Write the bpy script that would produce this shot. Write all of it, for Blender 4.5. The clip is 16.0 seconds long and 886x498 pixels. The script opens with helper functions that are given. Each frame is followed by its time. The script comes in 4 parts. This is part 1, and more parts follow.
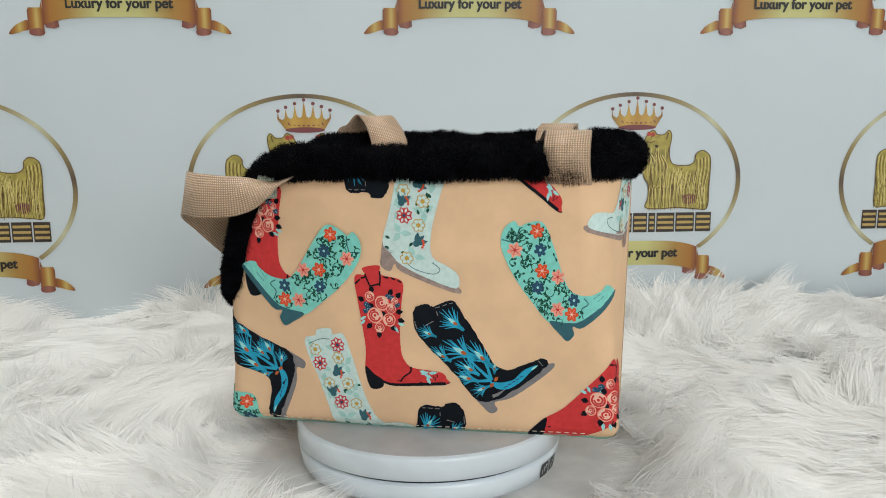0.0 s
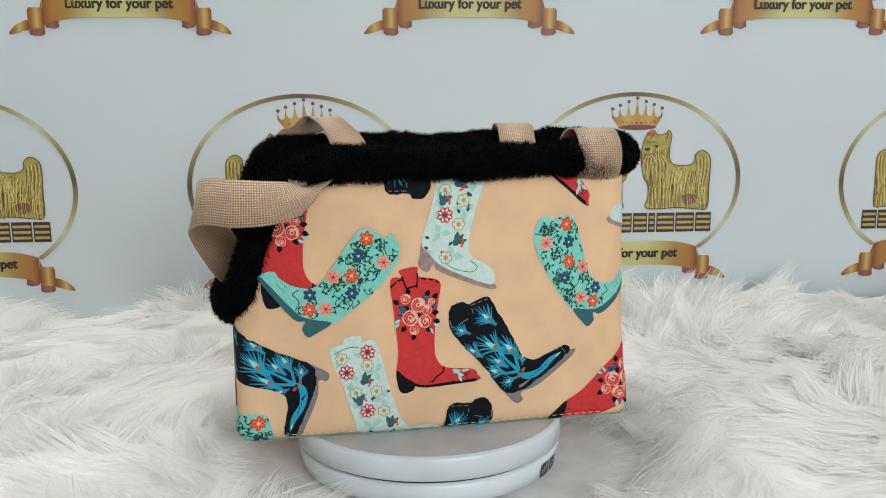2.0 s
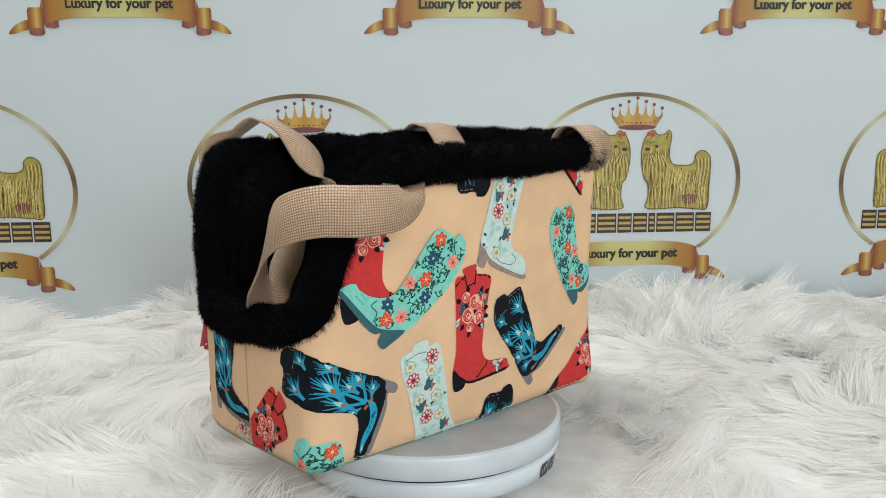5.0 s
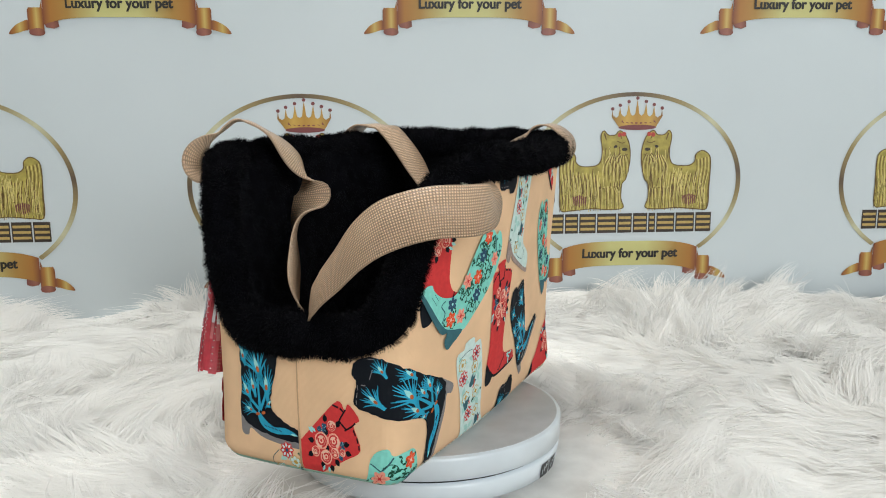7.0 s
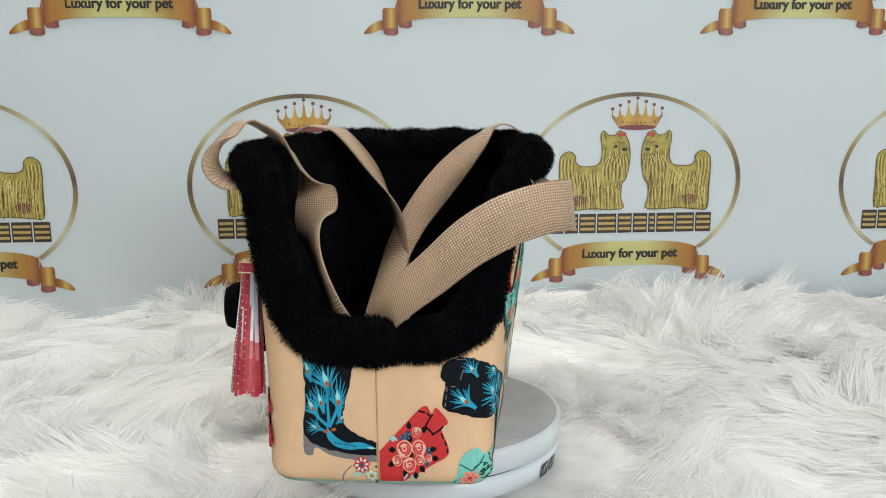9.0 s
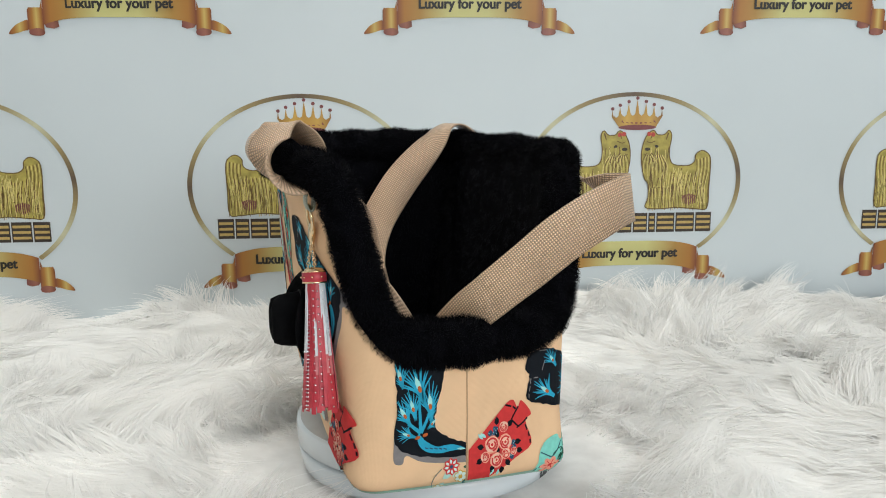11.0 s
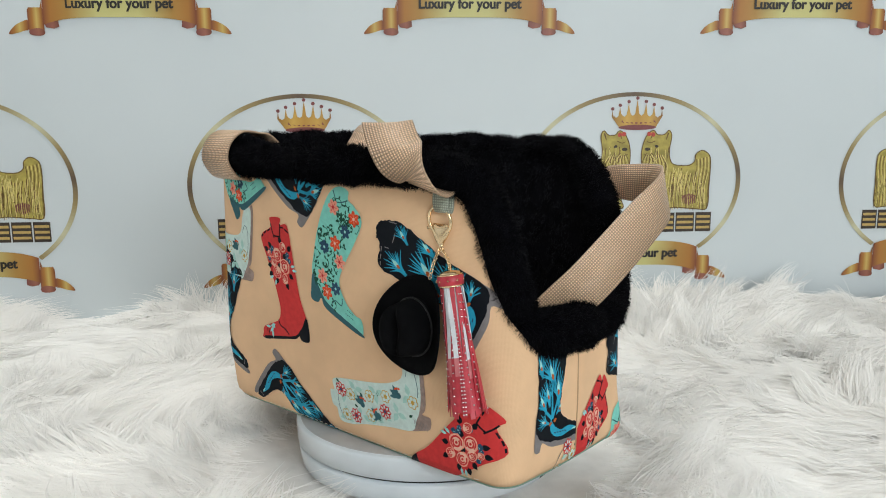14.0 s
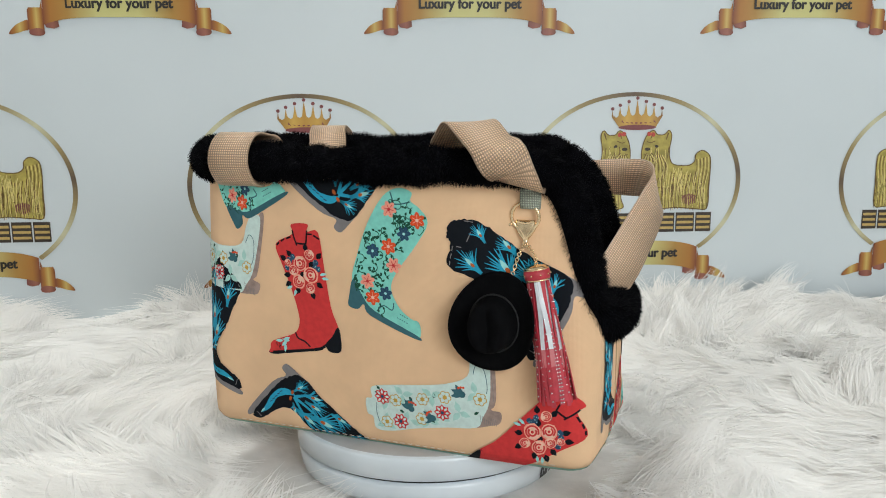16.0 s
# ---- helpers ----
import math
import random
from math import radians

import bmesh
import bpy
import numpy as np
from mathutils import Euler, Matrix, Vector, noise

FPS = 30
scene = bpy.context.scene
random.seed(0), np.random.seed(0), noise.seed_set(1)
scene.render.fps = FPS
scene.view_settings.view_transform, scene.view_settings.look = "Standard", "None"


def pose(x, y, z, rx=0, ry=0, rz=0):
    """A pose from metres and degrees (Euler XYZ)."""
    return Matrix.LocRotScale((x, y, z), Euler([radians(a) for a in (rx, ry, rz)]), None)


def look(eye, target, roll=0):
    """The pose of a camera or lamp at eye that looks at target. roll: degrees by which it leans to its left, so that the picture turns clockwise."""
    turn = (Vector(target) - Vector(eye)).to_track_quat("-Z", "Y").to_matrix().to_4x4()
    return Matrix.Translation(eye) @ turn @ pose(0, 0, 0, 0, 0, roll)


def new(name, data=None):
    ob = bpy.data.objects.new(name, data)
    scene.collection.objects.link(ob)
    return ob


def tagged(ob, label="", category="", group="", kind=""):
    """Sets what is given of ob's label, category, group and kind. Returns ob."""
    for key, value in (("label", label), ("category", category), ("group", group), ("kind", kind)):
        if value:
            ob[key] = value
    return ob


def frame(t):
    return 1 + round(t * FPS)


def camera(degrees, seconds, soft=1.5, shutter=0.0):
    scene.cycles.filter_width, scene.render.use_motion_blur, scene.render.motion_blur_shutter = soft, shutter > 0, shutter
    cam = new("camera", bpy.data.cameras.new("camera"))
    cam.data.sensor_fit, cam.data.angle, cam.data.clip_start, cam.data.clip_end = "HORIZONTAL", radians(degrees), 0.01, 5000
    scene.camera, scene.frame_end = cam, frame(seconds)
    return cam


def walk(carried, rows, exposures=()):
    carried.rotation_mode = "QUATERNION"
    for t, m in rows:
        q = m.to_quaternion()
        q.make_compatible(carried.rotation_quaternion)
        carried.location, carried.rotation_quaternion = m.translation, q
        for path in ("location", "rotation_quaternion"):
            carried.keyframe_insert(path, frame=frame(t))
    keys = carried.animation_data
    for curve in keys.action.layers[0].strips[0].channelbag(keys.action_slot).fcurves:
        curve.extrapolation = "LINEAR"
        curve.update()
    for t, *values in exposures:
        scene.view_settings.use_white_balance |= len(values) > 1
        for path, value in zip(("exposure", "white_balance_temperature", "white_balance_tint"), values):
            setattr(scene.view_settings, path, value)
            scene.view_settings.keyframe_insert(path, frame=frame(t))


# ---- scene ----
ZT = 0.045  # top of the turntable above the rug's ground
cam = camera(53.13, 16.0, soft=1.0)
EYE = Vector((0.0, -0.8114, 0.28815 + ZT))
AIM = EYE + Vector((math.sin(radians(1.052)) * math.cos(radians(9.477)), math.cos(radians(1.052)) * math.cos(radians(9.477)), -math.sin(radians(9.477))))
STAND = look(EYE, AIM, -0.554)
walk(cam, [(0.0, STAND), (16.0, STAND)], [(0.0, 0.0), (4.0, 0.02), (6.5, 0.08), (9.0, 0.10), (12.5, 0.10), (16.0, 0.07)])


def angle(t):
    """Turn of the platter in degrees."""
    k = t / 8 - 1
    return 74.468 + 86.810 * k - 1.695 * k ** 2 - 0.829 * k ** 3 + 0.727 * k ** 4 - 0.237 * k ** 5


TURN_ROWS = [(0.5 * i, pose(0, 0, ZT, 0, 0, angle(0.5 * i))) for i in range(33)]

# ---- light ----
world = bpy.data.worlds.new("room_air")
scene.world = world
world.use_nodes = True
world.node_tree.nodes["Background"].inputs[0].default_value = (0.80, 0.90, 1.0, 1)
world.node_tree.nodes["Background"].inputs[1].default_value = 0.05


def add_overhead_light(x, y, z, sx, sy, watts, colour, tx, ty):
    data = bpy.data.lights.new("added_overhead_light", "AREA")
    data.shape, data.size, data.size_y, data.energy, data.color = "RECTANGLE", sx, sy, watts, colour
    ob = new("added_overhead_light", data)
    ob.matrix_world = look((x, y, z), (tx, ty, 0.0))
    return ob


# unseen area lamp added overhead for soft top light; no fixture stands there
add_overhead_light(-0.25, 0.30, 2.32, 1.0, 0.5, 32, (0.985, 0.99, 0.955), -0.25, 0.30)
# unseen cool area lamp added behind the camera; the wall there has no window
front_light = bpy.data.lights.new("added_front_light", "AREA")
front_light.shape, front_light.size, front_light.size_y, front_light.energy, front_light.color = "RECTANGLE", 1.5, 1.0, 42, (0.90, 0.965, 1.0)
front_light_ob = new("added_front_light", front_light)
front_light_ob.matrix_world = look((0.75, -2.3, 0.95), (0.0, 0.1, 0.2))

# ---- materials ----


def material(name, colour, rough=0.6, metal=0.0, dark=None, scale=40.0, bump=0.0, bump_scale=300.0, sheen=0.0, detail=4.0, coat=0.0, spread=(0.35, 0.65)):
    m = bpy.data.materials.new(name)
    m.use_nodes = True
    nt = m.node_tree
    b = nt.nodes["Principled BSDF"]
    b.inputs["Roughness"].default_value, b.inputs["Metallic"].default_value = rough, metal
    b.inputs["Sheen Weight"].default_value, b.inputs["Coat Weight"].default_value = sheen, coat
    co = nt.nodes.new("ShaderNodeTexCoord")
    if dark is None:
        dark = tuple(c * 0.86 for c in colour)
    tex = nt.nodes.new("ShaderNodeTexNoise")
    tex.inputs["Scale"].default_value, tex.inputs["Detail"].default_value = scale, detail
    nt.links.new(co.outputs["Object"], tex.inputs["Vector"])
    ramp = nt.nodes.new("ShaderNodeValToRGB")
    ramp.color_ramp.elements[0].position, ramp.color_ramp.elements[1].position = spread
    ramp.color_ramp.elements[0].color, ramp.color_ramp.elements[1].color = (*dark, 1), (*colour, 1)
    nt.links.new(tex.outputs["Fac"], ramp.inputs["Fac"])
    nt.links.new(ramp.outputs["Color"], b.inputs["Base Color"])
    if bump:
        fine = nt.nodes.new("ShaderNodeTexNoise")
        fine.inputs["Scale"].default_value, fine.inputs["Detail"].default_value = bump_scale, 3.0
        nt.links.new(co.outputs["Object"], fine.inputs["Vector"])
        bp = nt.nodes.new("ShaderNodeBump")
        bp.inputs["Strength"].default_value, bp.inputs["Distance"].default_value = bump, 0.001
        nt.links.new(fine.outputs["Fac"], bp.inputs["Height"])
        nt.links.new(bp.outputs["Normal"], b.inputs["Normal"])
    return m


def woven(name, colour, rough, pitch, bump, sheen=0.0, gap=1.0):
    """Cloth with a plain weave of the given pitch in metres, read from the UV map."""
    m = material(name, colour, rough, dark=tuple(c * 0.9 for c in colour), scale=25.0, sheen=sheen)
    nt = m.node_tree
    b = nt.nodes["Principled BSDF"]
    uv = nt.nodes.new("ShaderNodeUVMap")
    waves = []
    for axis in ("X", "Y"):
        wv = nt.nodes.new("ShaderNodeTexWave")
        wv.bands_direction = axis
        wv.inputs["Scale"].default_value = 2 * math.pi / (20 * pitch)
        wv.inputs["Distortion"].default_value = 0.6
        nt.links.new(uv.outputs["UV"], wv.inputs["Vector"])
        waves.append(wv)
    mul = nt.nodes.new("ShaderNodeMath")
    mul.operation = "MULTIPLY"
    for k in (0, 1):
        nt.links.new(waves[k].outputs["Fac"], mul.inputs[k])
    # below 1, the shade between the yarns is put into the colour
    if gap < 1:
        ramp = nt.nodes.new("ShaderNodeMapRange")
        ramp.inputs["From Max"].default_value, ramp.inputs["To Min"].default_value, ramp.inputs["To Max"].default_value = 0.6, gap, 1.15
        nt.links.new(mul.outputs["Value"], ramp.inputs["Value"])
        tone = nt.nodes.new("ShaderNodeVectorMath")
        tone.operation = "SCALE"
        for l in list(nt.links):
            if l.to_socket == b.inputs["Base Color"]:
                nt.links.new(l.from_socket, tone.inputs[0])
        nt.links.new(ramp.outputs["Result"], tone.inputs["Scale"])
        nt.links.new(tone.outputs["Vector"], b.inputs["Base Color"])
    bp = nt.nodes.new("ShaderNodeBump")
    bp.inputs["Strength"].default_value, bp.inputs["Distance"].default_value = bump, pitch * 0.4
    nt.links.new(mul.outputs["Value"], bp.inputs["Height"])
    nt.links.new(bp.outputs["Normal"], b.inputs["Normal"])
    return m


PEACH = woven("peach_cotton_canvas", (0.86, 0.56, 0.33), 0.85, 0.0009, 0.25)
WEB = woven("tan_nylon_webbing", (0.80, 0.54, 0.35), 0.30, 0.0020, 1.0, 0.0, 0.45)
GREY_WEB = woven("sage_grosgrain_ribbon", (0.50, 0.54, 0.43), 0.4, 0.0018, 1.0, 0.0, 0.5)
BLACK_FUR = material("black_plush_fur", (0.003, 0.003, 0.0045), 0.9, dark=(0.0015, 0.0015, 0.0022), scale=60)
BLACK_HAIR = material("black_fur_pile", (0.0055, 0.0055, 0.007), 0.6, dark=(0.0018, 0.0018, 0.0026), scale=90)
for m in (BLACK_FUR, BLACK_HAIR):
    m.node_tree.nodes["Principled BSDF"].inputs["Specular IOR Level"].default_value = 0.05
# black lining pile with its bluish sheen put into the colour
LINING_HAIR = material("black_lining_pile_sheen", (0.012, 0.0125, 0.0155), 0.75, dark=(0.005, 0.0053, 0.007), scale=45, spread=(0.42, 0.62))
WHITE_BASE = material("white_fur_backing", (0.86, 0.84, 0.81), 0.9, dark=(0.74, 0.72, 0.69), scale=30, bump=0.8, bump_scale=120)


def hair_material(name, colour, dark, scale):
    """Thin pale hair: light goes partly through it."""
    m = material(name, colour, 0.6, dark=dark, scale=scale)
    nt = m.node_tree
    b, out = nt.nodes["Principled BSDF"], nt.nodes["Material Output"]
    tr = nt.nodes.new("ShaderNodeBsdfTranslucent")
    mix = nt.nodes.new("ShaderNodeMixShader")
    mix.inputs[0].default_value = 0.5
    # the fine hairs of a strand scatter light as a tuft that faces up, not as a flat blade
    geo, up, unit = nt.nodes.new("ShaderNodeNewGeometry"), nt.nodes.new("ShaderNodeVectorMath"), nt.nodes.new("ShaderNodeVectorMath")
    up.operation, unit.operation = "ADD", "NORMALIZE"
    up.inputs[1].default_value = (0.0, -0.2, 0.9)
    nt.links.new(geo.outputs["Normal"], up.inputs[0])
    nt.links.new(up.outputs["Vector"], unit.inputs[0])
    nt.links.new(unit.outputs["Vector"], b.inputs["Normal"])
    for l in list(nt.links):
        if l.to_socket == b.inputs["Base Color"]:
            nt.links.new(l.from_socket, tr.inputs["Color"])
    nt.links.new(b.outputs[0], mix.inputs[1])
    nt.links.new(tr.outputs[0], mix.inputs[2])
    nt.links.new(mix.outputs[0], out.inputs["Surface"])
    return m


WHITE_HAIR = hair_material("white_long_fur", (0.985, 0.975, 0.955), (0.965, 0.95, 0.925), 9)
WHITE_HAIR.node_tree.nodes["Principled BSDF"].inputs["Specular IOR Level"].default_value = 0.15
VINYL = material("white_printed_vinyl", (0.655, 0.71, 0.73), 0.5, dark=(0.62, 0.675, 0.695), scale=3.0, bump=0.05, bump_scale=9)
PLASTIC = material("white_glossy_plastic", (0.77, 0.83, 0.87), 0.28, scale=12, coat=0.3)
# the sheet's grey is set darker to take in the bag's shade on it
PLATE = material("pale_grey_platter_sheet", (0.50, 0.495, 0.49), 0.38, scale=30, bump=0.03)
GAP_SHADE = material("gap_shade", (0.02, 0.02, 0.02), 0.7)
STICKER = material("black_sticker", (0.015, 0.015, 0.018), 0.35)
PAINT = material("white_wall_paint", (0.78, 0.78, 0.77), 0.8, scale=6, bump=0.1)
BOARD = material("grey_floor_boards", (0.36, 0.34, 0.32), 0.6, scale=5, bump=0.1)

# ---- helpers ----


def part(name, verts, faces, mats, parent=None, label="", mat_ids=None, smooth=True, uvs=None, category="", kind=""):
    me = bpy.data.meshes.new(name)
    me.from_pydata([tuple(v) for v in verts], [], [tuple(f) for f in faces])
    for m in mats if isinstance(mats, (list, tuple)) else [mats]:
        me.materials.append(m)
    if mat_ids is not None:
        me.polygons.foreach_set("material_index", mat_ids)
    me.polygons.foreach_set("use_smooth", [smooth] * len(me.polygons))
    if uvs is not None:
        layer = me.uv_layers.new(name="UVMap")
        loops = np.zeros(len(me.loops), dtype=np.int32)
        me.loops.foreach_get("vertex_index", loops)
        layer.data.foreach_set("uv", np.asarray(uvs, dtype=np.float32)[loops].ravel())
    me.update()
    ob = new(name, me)
    if parent is not None:
        ob.parent = parent
    return tagged(ob, label, category, "", kind)


def ribbons(roots, dirs, length, width, segs, bend, rng, side=None):
    """Blades of hair as tapered strips. roots, dirs: (n, 3); bend: (n, 3) added along the blade. Returns arrays of vertices and faces."""
    n = len(roots)
    if side is None:
        side = np.cross(dirs, rng.normal(size=(n, 3)))
    side /= np.linalg.norm(side, axis=1)[:, None] + 1e-9
    ks = np.linspace(0, 1, segs + 1)
    verts = np.zeros((n, segs + 1, 2, 3))
    for j, k in enumerate(ks):
        c = roots + dirs * (length * k)[:, None] + bend * (length * k * k)[:, None]
        wd = (width * (1 - 0.85 * k ** 1.5))[:, None]
        verts[:, j, 0], verts[:, j, 1] = c - side * wd / 2, c + side * wd / 2
    base = (np.arange(n) * (segs + 1) * 2)[:, None]
    quads = []
    for j in range(segs):
        a = 2 * j
        quads.append(np.concatenate([base + a, base + a + 1, base + a + 3, base + a + 2], 1))
    return verts.reshape(-1, 3), np.stack(quads, 1).reshape(-1, 4)


def quad_mesh(name, verts, quads, mat, parent=None, label="", kind="", category=""):
    me = bpy.data.meshes.new(name)
    nv, nf = len(verts), len(quads)
    me.vertices.add(nv)
    me.vertices.foreach_set("co", np.asarray(verts, dtype=np.float32).ravel())
    me.loops.add(nf * 4)
    me.loops.foreach_set("vertex_index", np.asarray(quads, dtype=np.int32).ravel())
    me.polygons.add(nf)
    me.polygons.foreach_set("loop_start", np.arange(nf, dtype=np.int32) * 4)
    me.polygons.foreach_set("use_smooth", [True] * nf)
    me.materials.append(mat)
    me.update(calc_edges=True)
    me.validate()
    ob = new(name, me)
    if parent is not None:
        ob.parent = parent
    return tagged(ob, label, category, "", kind)


def grid_faces(rows, cols, close=False):
    fs = []
    for i in range(rows - 1):
        for j in range(cols if close else cols - 1):
            k = (j + 1) % cols
            fs.append((i * cols + j, i * cols + k, (i + 1) * cols + k, (i + 1) * cols + j))
    return fs


def lathe(profile, n=96):
    """Vertices and faces of a turned body from (radius, height) pairs."""
    vs = [(r * math.cos(2 * math.pi * k / n), r * math.sin(2 * math.pi * k / n), z) for r, z in profile for k in range(n)]
    return vs, grid_faces(len(profile), n, True)


def box(x0, x1, y0, y1, z0, z1):
    vs = [(x, y, z) for x in (x0, x1) for y in (y0, y1) for z in (z0, z1)]
    return vs, [(0, 1, 3, 2), (4, 6, 7, 5), (0, 4, 5, 1), (2, 3, 7, 6), (0, 2, 6, 4), (1, 5, 7, 3)]


def catmull(pts, per=8, close=False):
    p = np.asarray(pts, dtype=float)
    n = len(p)
    out = []
    for i in range(n if close else n - 1):
        if close:
            a, b, c, d = p[(i - 1) % n], p[i], p[(i + 1) % n], p[(i + 2) % n]
        else:
            a, b, c, d = p[max(i - 1, 0)], p[i], p[i + 1], p[min(i + 2, n - 1)]
        for k in range(per):
            u = k / per
            out.append(0.5 * (2 * b + (c - a) * u + (2 * a - 5 * b + 4 * c - d) * u * u + (3 * b - a - 3 * c + d) * u ** 3))
    if not close:
        out.append(p[-1])
    return np.array(out)


def tube(path, radius, n=8, close=False):
    """Vertices and quads of a tube along a path; radius: a number or one for each point."""
    p = np.asarray(path, dtype=float)
    m = len(p)
    r = np.full(m, radius) if np.isscalar(radius) else np.asarray(radius)
    t = np.roll(p, -1, 0) - np.roll(p, 1, 0) if close else np.gradient(p, axis=0)
    t /= np.linalg.norm(t, axis=1)[:, None] + 1e-12
    up = np.array([0.0, 0, 1]) if abs(t[0][2]) < 0.9 else np.array([1.0, 0, 0])
    vs = []
    u = np.cross(t[0], up)
    for i in range(m):
        u = u - t[i] * (u @ t[i])
        u /= np.linalg.norm(u)
        v = np.cross(t[i], u)
        for k in range(n):
            a = 2 * math.pi * k / n
            vs.append(p[i] + r[i] * (math.cos(a) * u + math.sin(a) * v))
    fs = grid_faces(m, n, True)
    if close:
        fs += [((m - 1) * n + j, (m - 1) * n + (j + 1) % n, (j + 1) % n, j) for j in range(n)]
    else:
        fs += [tuple(range(n))[::-1], tuple(range((m - 1) * n, m * n))]
    return vs, fs


def joined(*pieces):
    vs, fs = [], []
    for v, f in pieces:
        o = len(vs)
        vs += [tuple(x) for x in v]
        fs += [tuple(i + o for i in q) for q in f]
    return vs, fs


# ---- room ----
RX, RY0, RY1, RH = 1.9, -2.4, 1.1, 2.4
for nm, b in (("floor", box(-RX, RX, RY0, RY1, -0.1, -0.012)), ("ceiling", box(-RX, RX, RY0, RY1, RH, RH + 0.1)),
              ("wall_north", box(-RX, RX, RY1, RY1 + 0.1, -0.1, RH)), ("wall_south", box(-RX, RX, RY0 - 0.1, RY0, -0.1, RH)),
              ("wall_west", box(-RX - 0.1, -RX, RY0, RY1, -0.1, RH)), ("wall_east", box(RX, RX + 0.1, RY0, RY1, -0.1, RH))):
    part(nm, *b, BOARD if nm == "floor" else PAINT, None, "plain grey floor" if nm == "floor" else "plain white painted surface of the room", smooth=False,
         category=nm.split("_")[0], kind="structure")

# ---- printed backdrop ----
PSI, LEAN, ROLL = 0.0517, -0.032, -0.0039
BU, BV = Vector((math.cos(PSI), math.sin(PSI), 0)), Vector((0, math.sin(LEAN), math.cos(LEAN)))
BN = BU.cross(BV).normalized()


def on_backdrop(u, v, off=0.0):
    c, s = math.cos(ROLL), math.sin(ROLL)
    return Vector((0, 0.55, ZT)) + BU * (u * c - v * s) + BV * (u * s + v * c) + BN * off


def ripple(u, v):
    return 0.0012 * math.sin(u * 9 + 1.3 * math.sin(v * 5)) + 0.0008 * math.sin(v * 14 + u * 4)
backdrop = new("backdrop")
tagged(backdrop, "white printed vinyl photo backdrop with repeated gold emblems", "backdrop", "", "structure")
cols, rws = 90, 60
us, vsb = np.linspace(-1.3, 1.4, cols), np.linspace(-0.11, 1.0, rws)
front = [on_backdrop(u, v, ripple(u, v)) for v in vsb for u in us]
back = [on_backdrop(u, v, ripple(u, v) - 0.002) for v in vsb for u in us]
fs = grid_faces(rws, cols)
part("sheet", front + back, fs + [tuple(i + rws * cols for i in f[::-1]) for f in fs], VINYL, backdrop)

# ---- turntable ----
turntable = new("turntable")
tagged(turntable, "round white plastic motorised turntable standing on the fur rug", "turntable")
v, f = lathe([(0.0, 0.0005), (0.116, 0.0005), (0.1205, 0.0022), (0.1235, 0.0178), (0.1215, 0.0206), (0.0, 0.0206)])
part("base", v, f, PLASTIC, turntable)
# near-black core stands in for the shade in the slot
v, f = lathe([(0.0, 0.0205), (0.1185, 0.0205), (0.1185, 0.0234), (0.0, 0.0234)])
part("gap", v, f, GAP_SHADE, turntable, "slot under the platter, its shade in the colour")
v, f = lathe([(0.0, 0.0), (0.1215, 0.0), (0.1218, -0.0004), (0.1238, -0.0006), (0.1248, -0.0018), (0.125, -0.004), (0.1243, -0.0206), (0.122, -0.0216), (0.0, -0.0216)])
platter = part("platter", v, f, PLASTIC, turntable, "revolving white platter")
platter.location = (0, 0, ZT)
v, f = lathe([(0.0, 0.0004), (0.1208, 0.0004), (0.1213, 0.0), (0.1208, -0.0005)])
part("platter_sheet", v, f, PLATE, platter, "pale grey matt top sheet")

for a0, a1 in ((-37, -30), (-28.5, -22)):
    n = 8
    v = [((0.1208 + 0.0029 * h) * 1.003 * math.cos(radians(a)), (0.1208 + 0.0029 * h) * 1.003 * math.sin(radians(a)), 0.002 + 0.0150 * h) for h in (0.05, 0.95) for a in np.linspace(a0, a1, n)]
    part("sticker", v, grid_faces(2, n), STICKER, turntable, "small black sticker with pale marks")
    marks = []
    for q in range(4):
        a, h = a0 + (a1 - a0) * (0.2 + 0.2 * q), 0.25 + 0.13 * q
        marks.append(([((0.1208 + 0.0029 * y) * 1.0045 * math.cos(radians(x)), (0.1208 + 0.0029 * y) * 1.0045 * math.sin(radians(x)), 0.002 + 0.0150 * y)
                       for x, y in ((a, h), (a + 0.5, h), (a + 0.5, h + 0.3), (a, h + 0.3))], [(0, 1, 2, 3)]))
    part("sticker_mark", *joined(*marks), PLASTIC, turntable)

# ---- bag surface ----
AX, CR, YC = 0.178, 0.024, 0.0215
B0 = 0.0955


# how far the padded walls bow out of true, in millimetres, as polynomials of the decimetres along them
FRONT_BOW = (1.491, 1.244, -8.279, -3.795, 4.322)
BACK_BOW = (1.585, -1.163, -6.076, 1.696)
END_BOW = (0.840, -8.143, 5.892, 0.670)


def bow(poly, x):
    u, out = max(-1.8, min(1.8, x * 10)), 0.0
    for c in poly:
        out = out * u + c
    return out / 1000


def half_depth(z):
    return 0.0845 + 0.11 * z


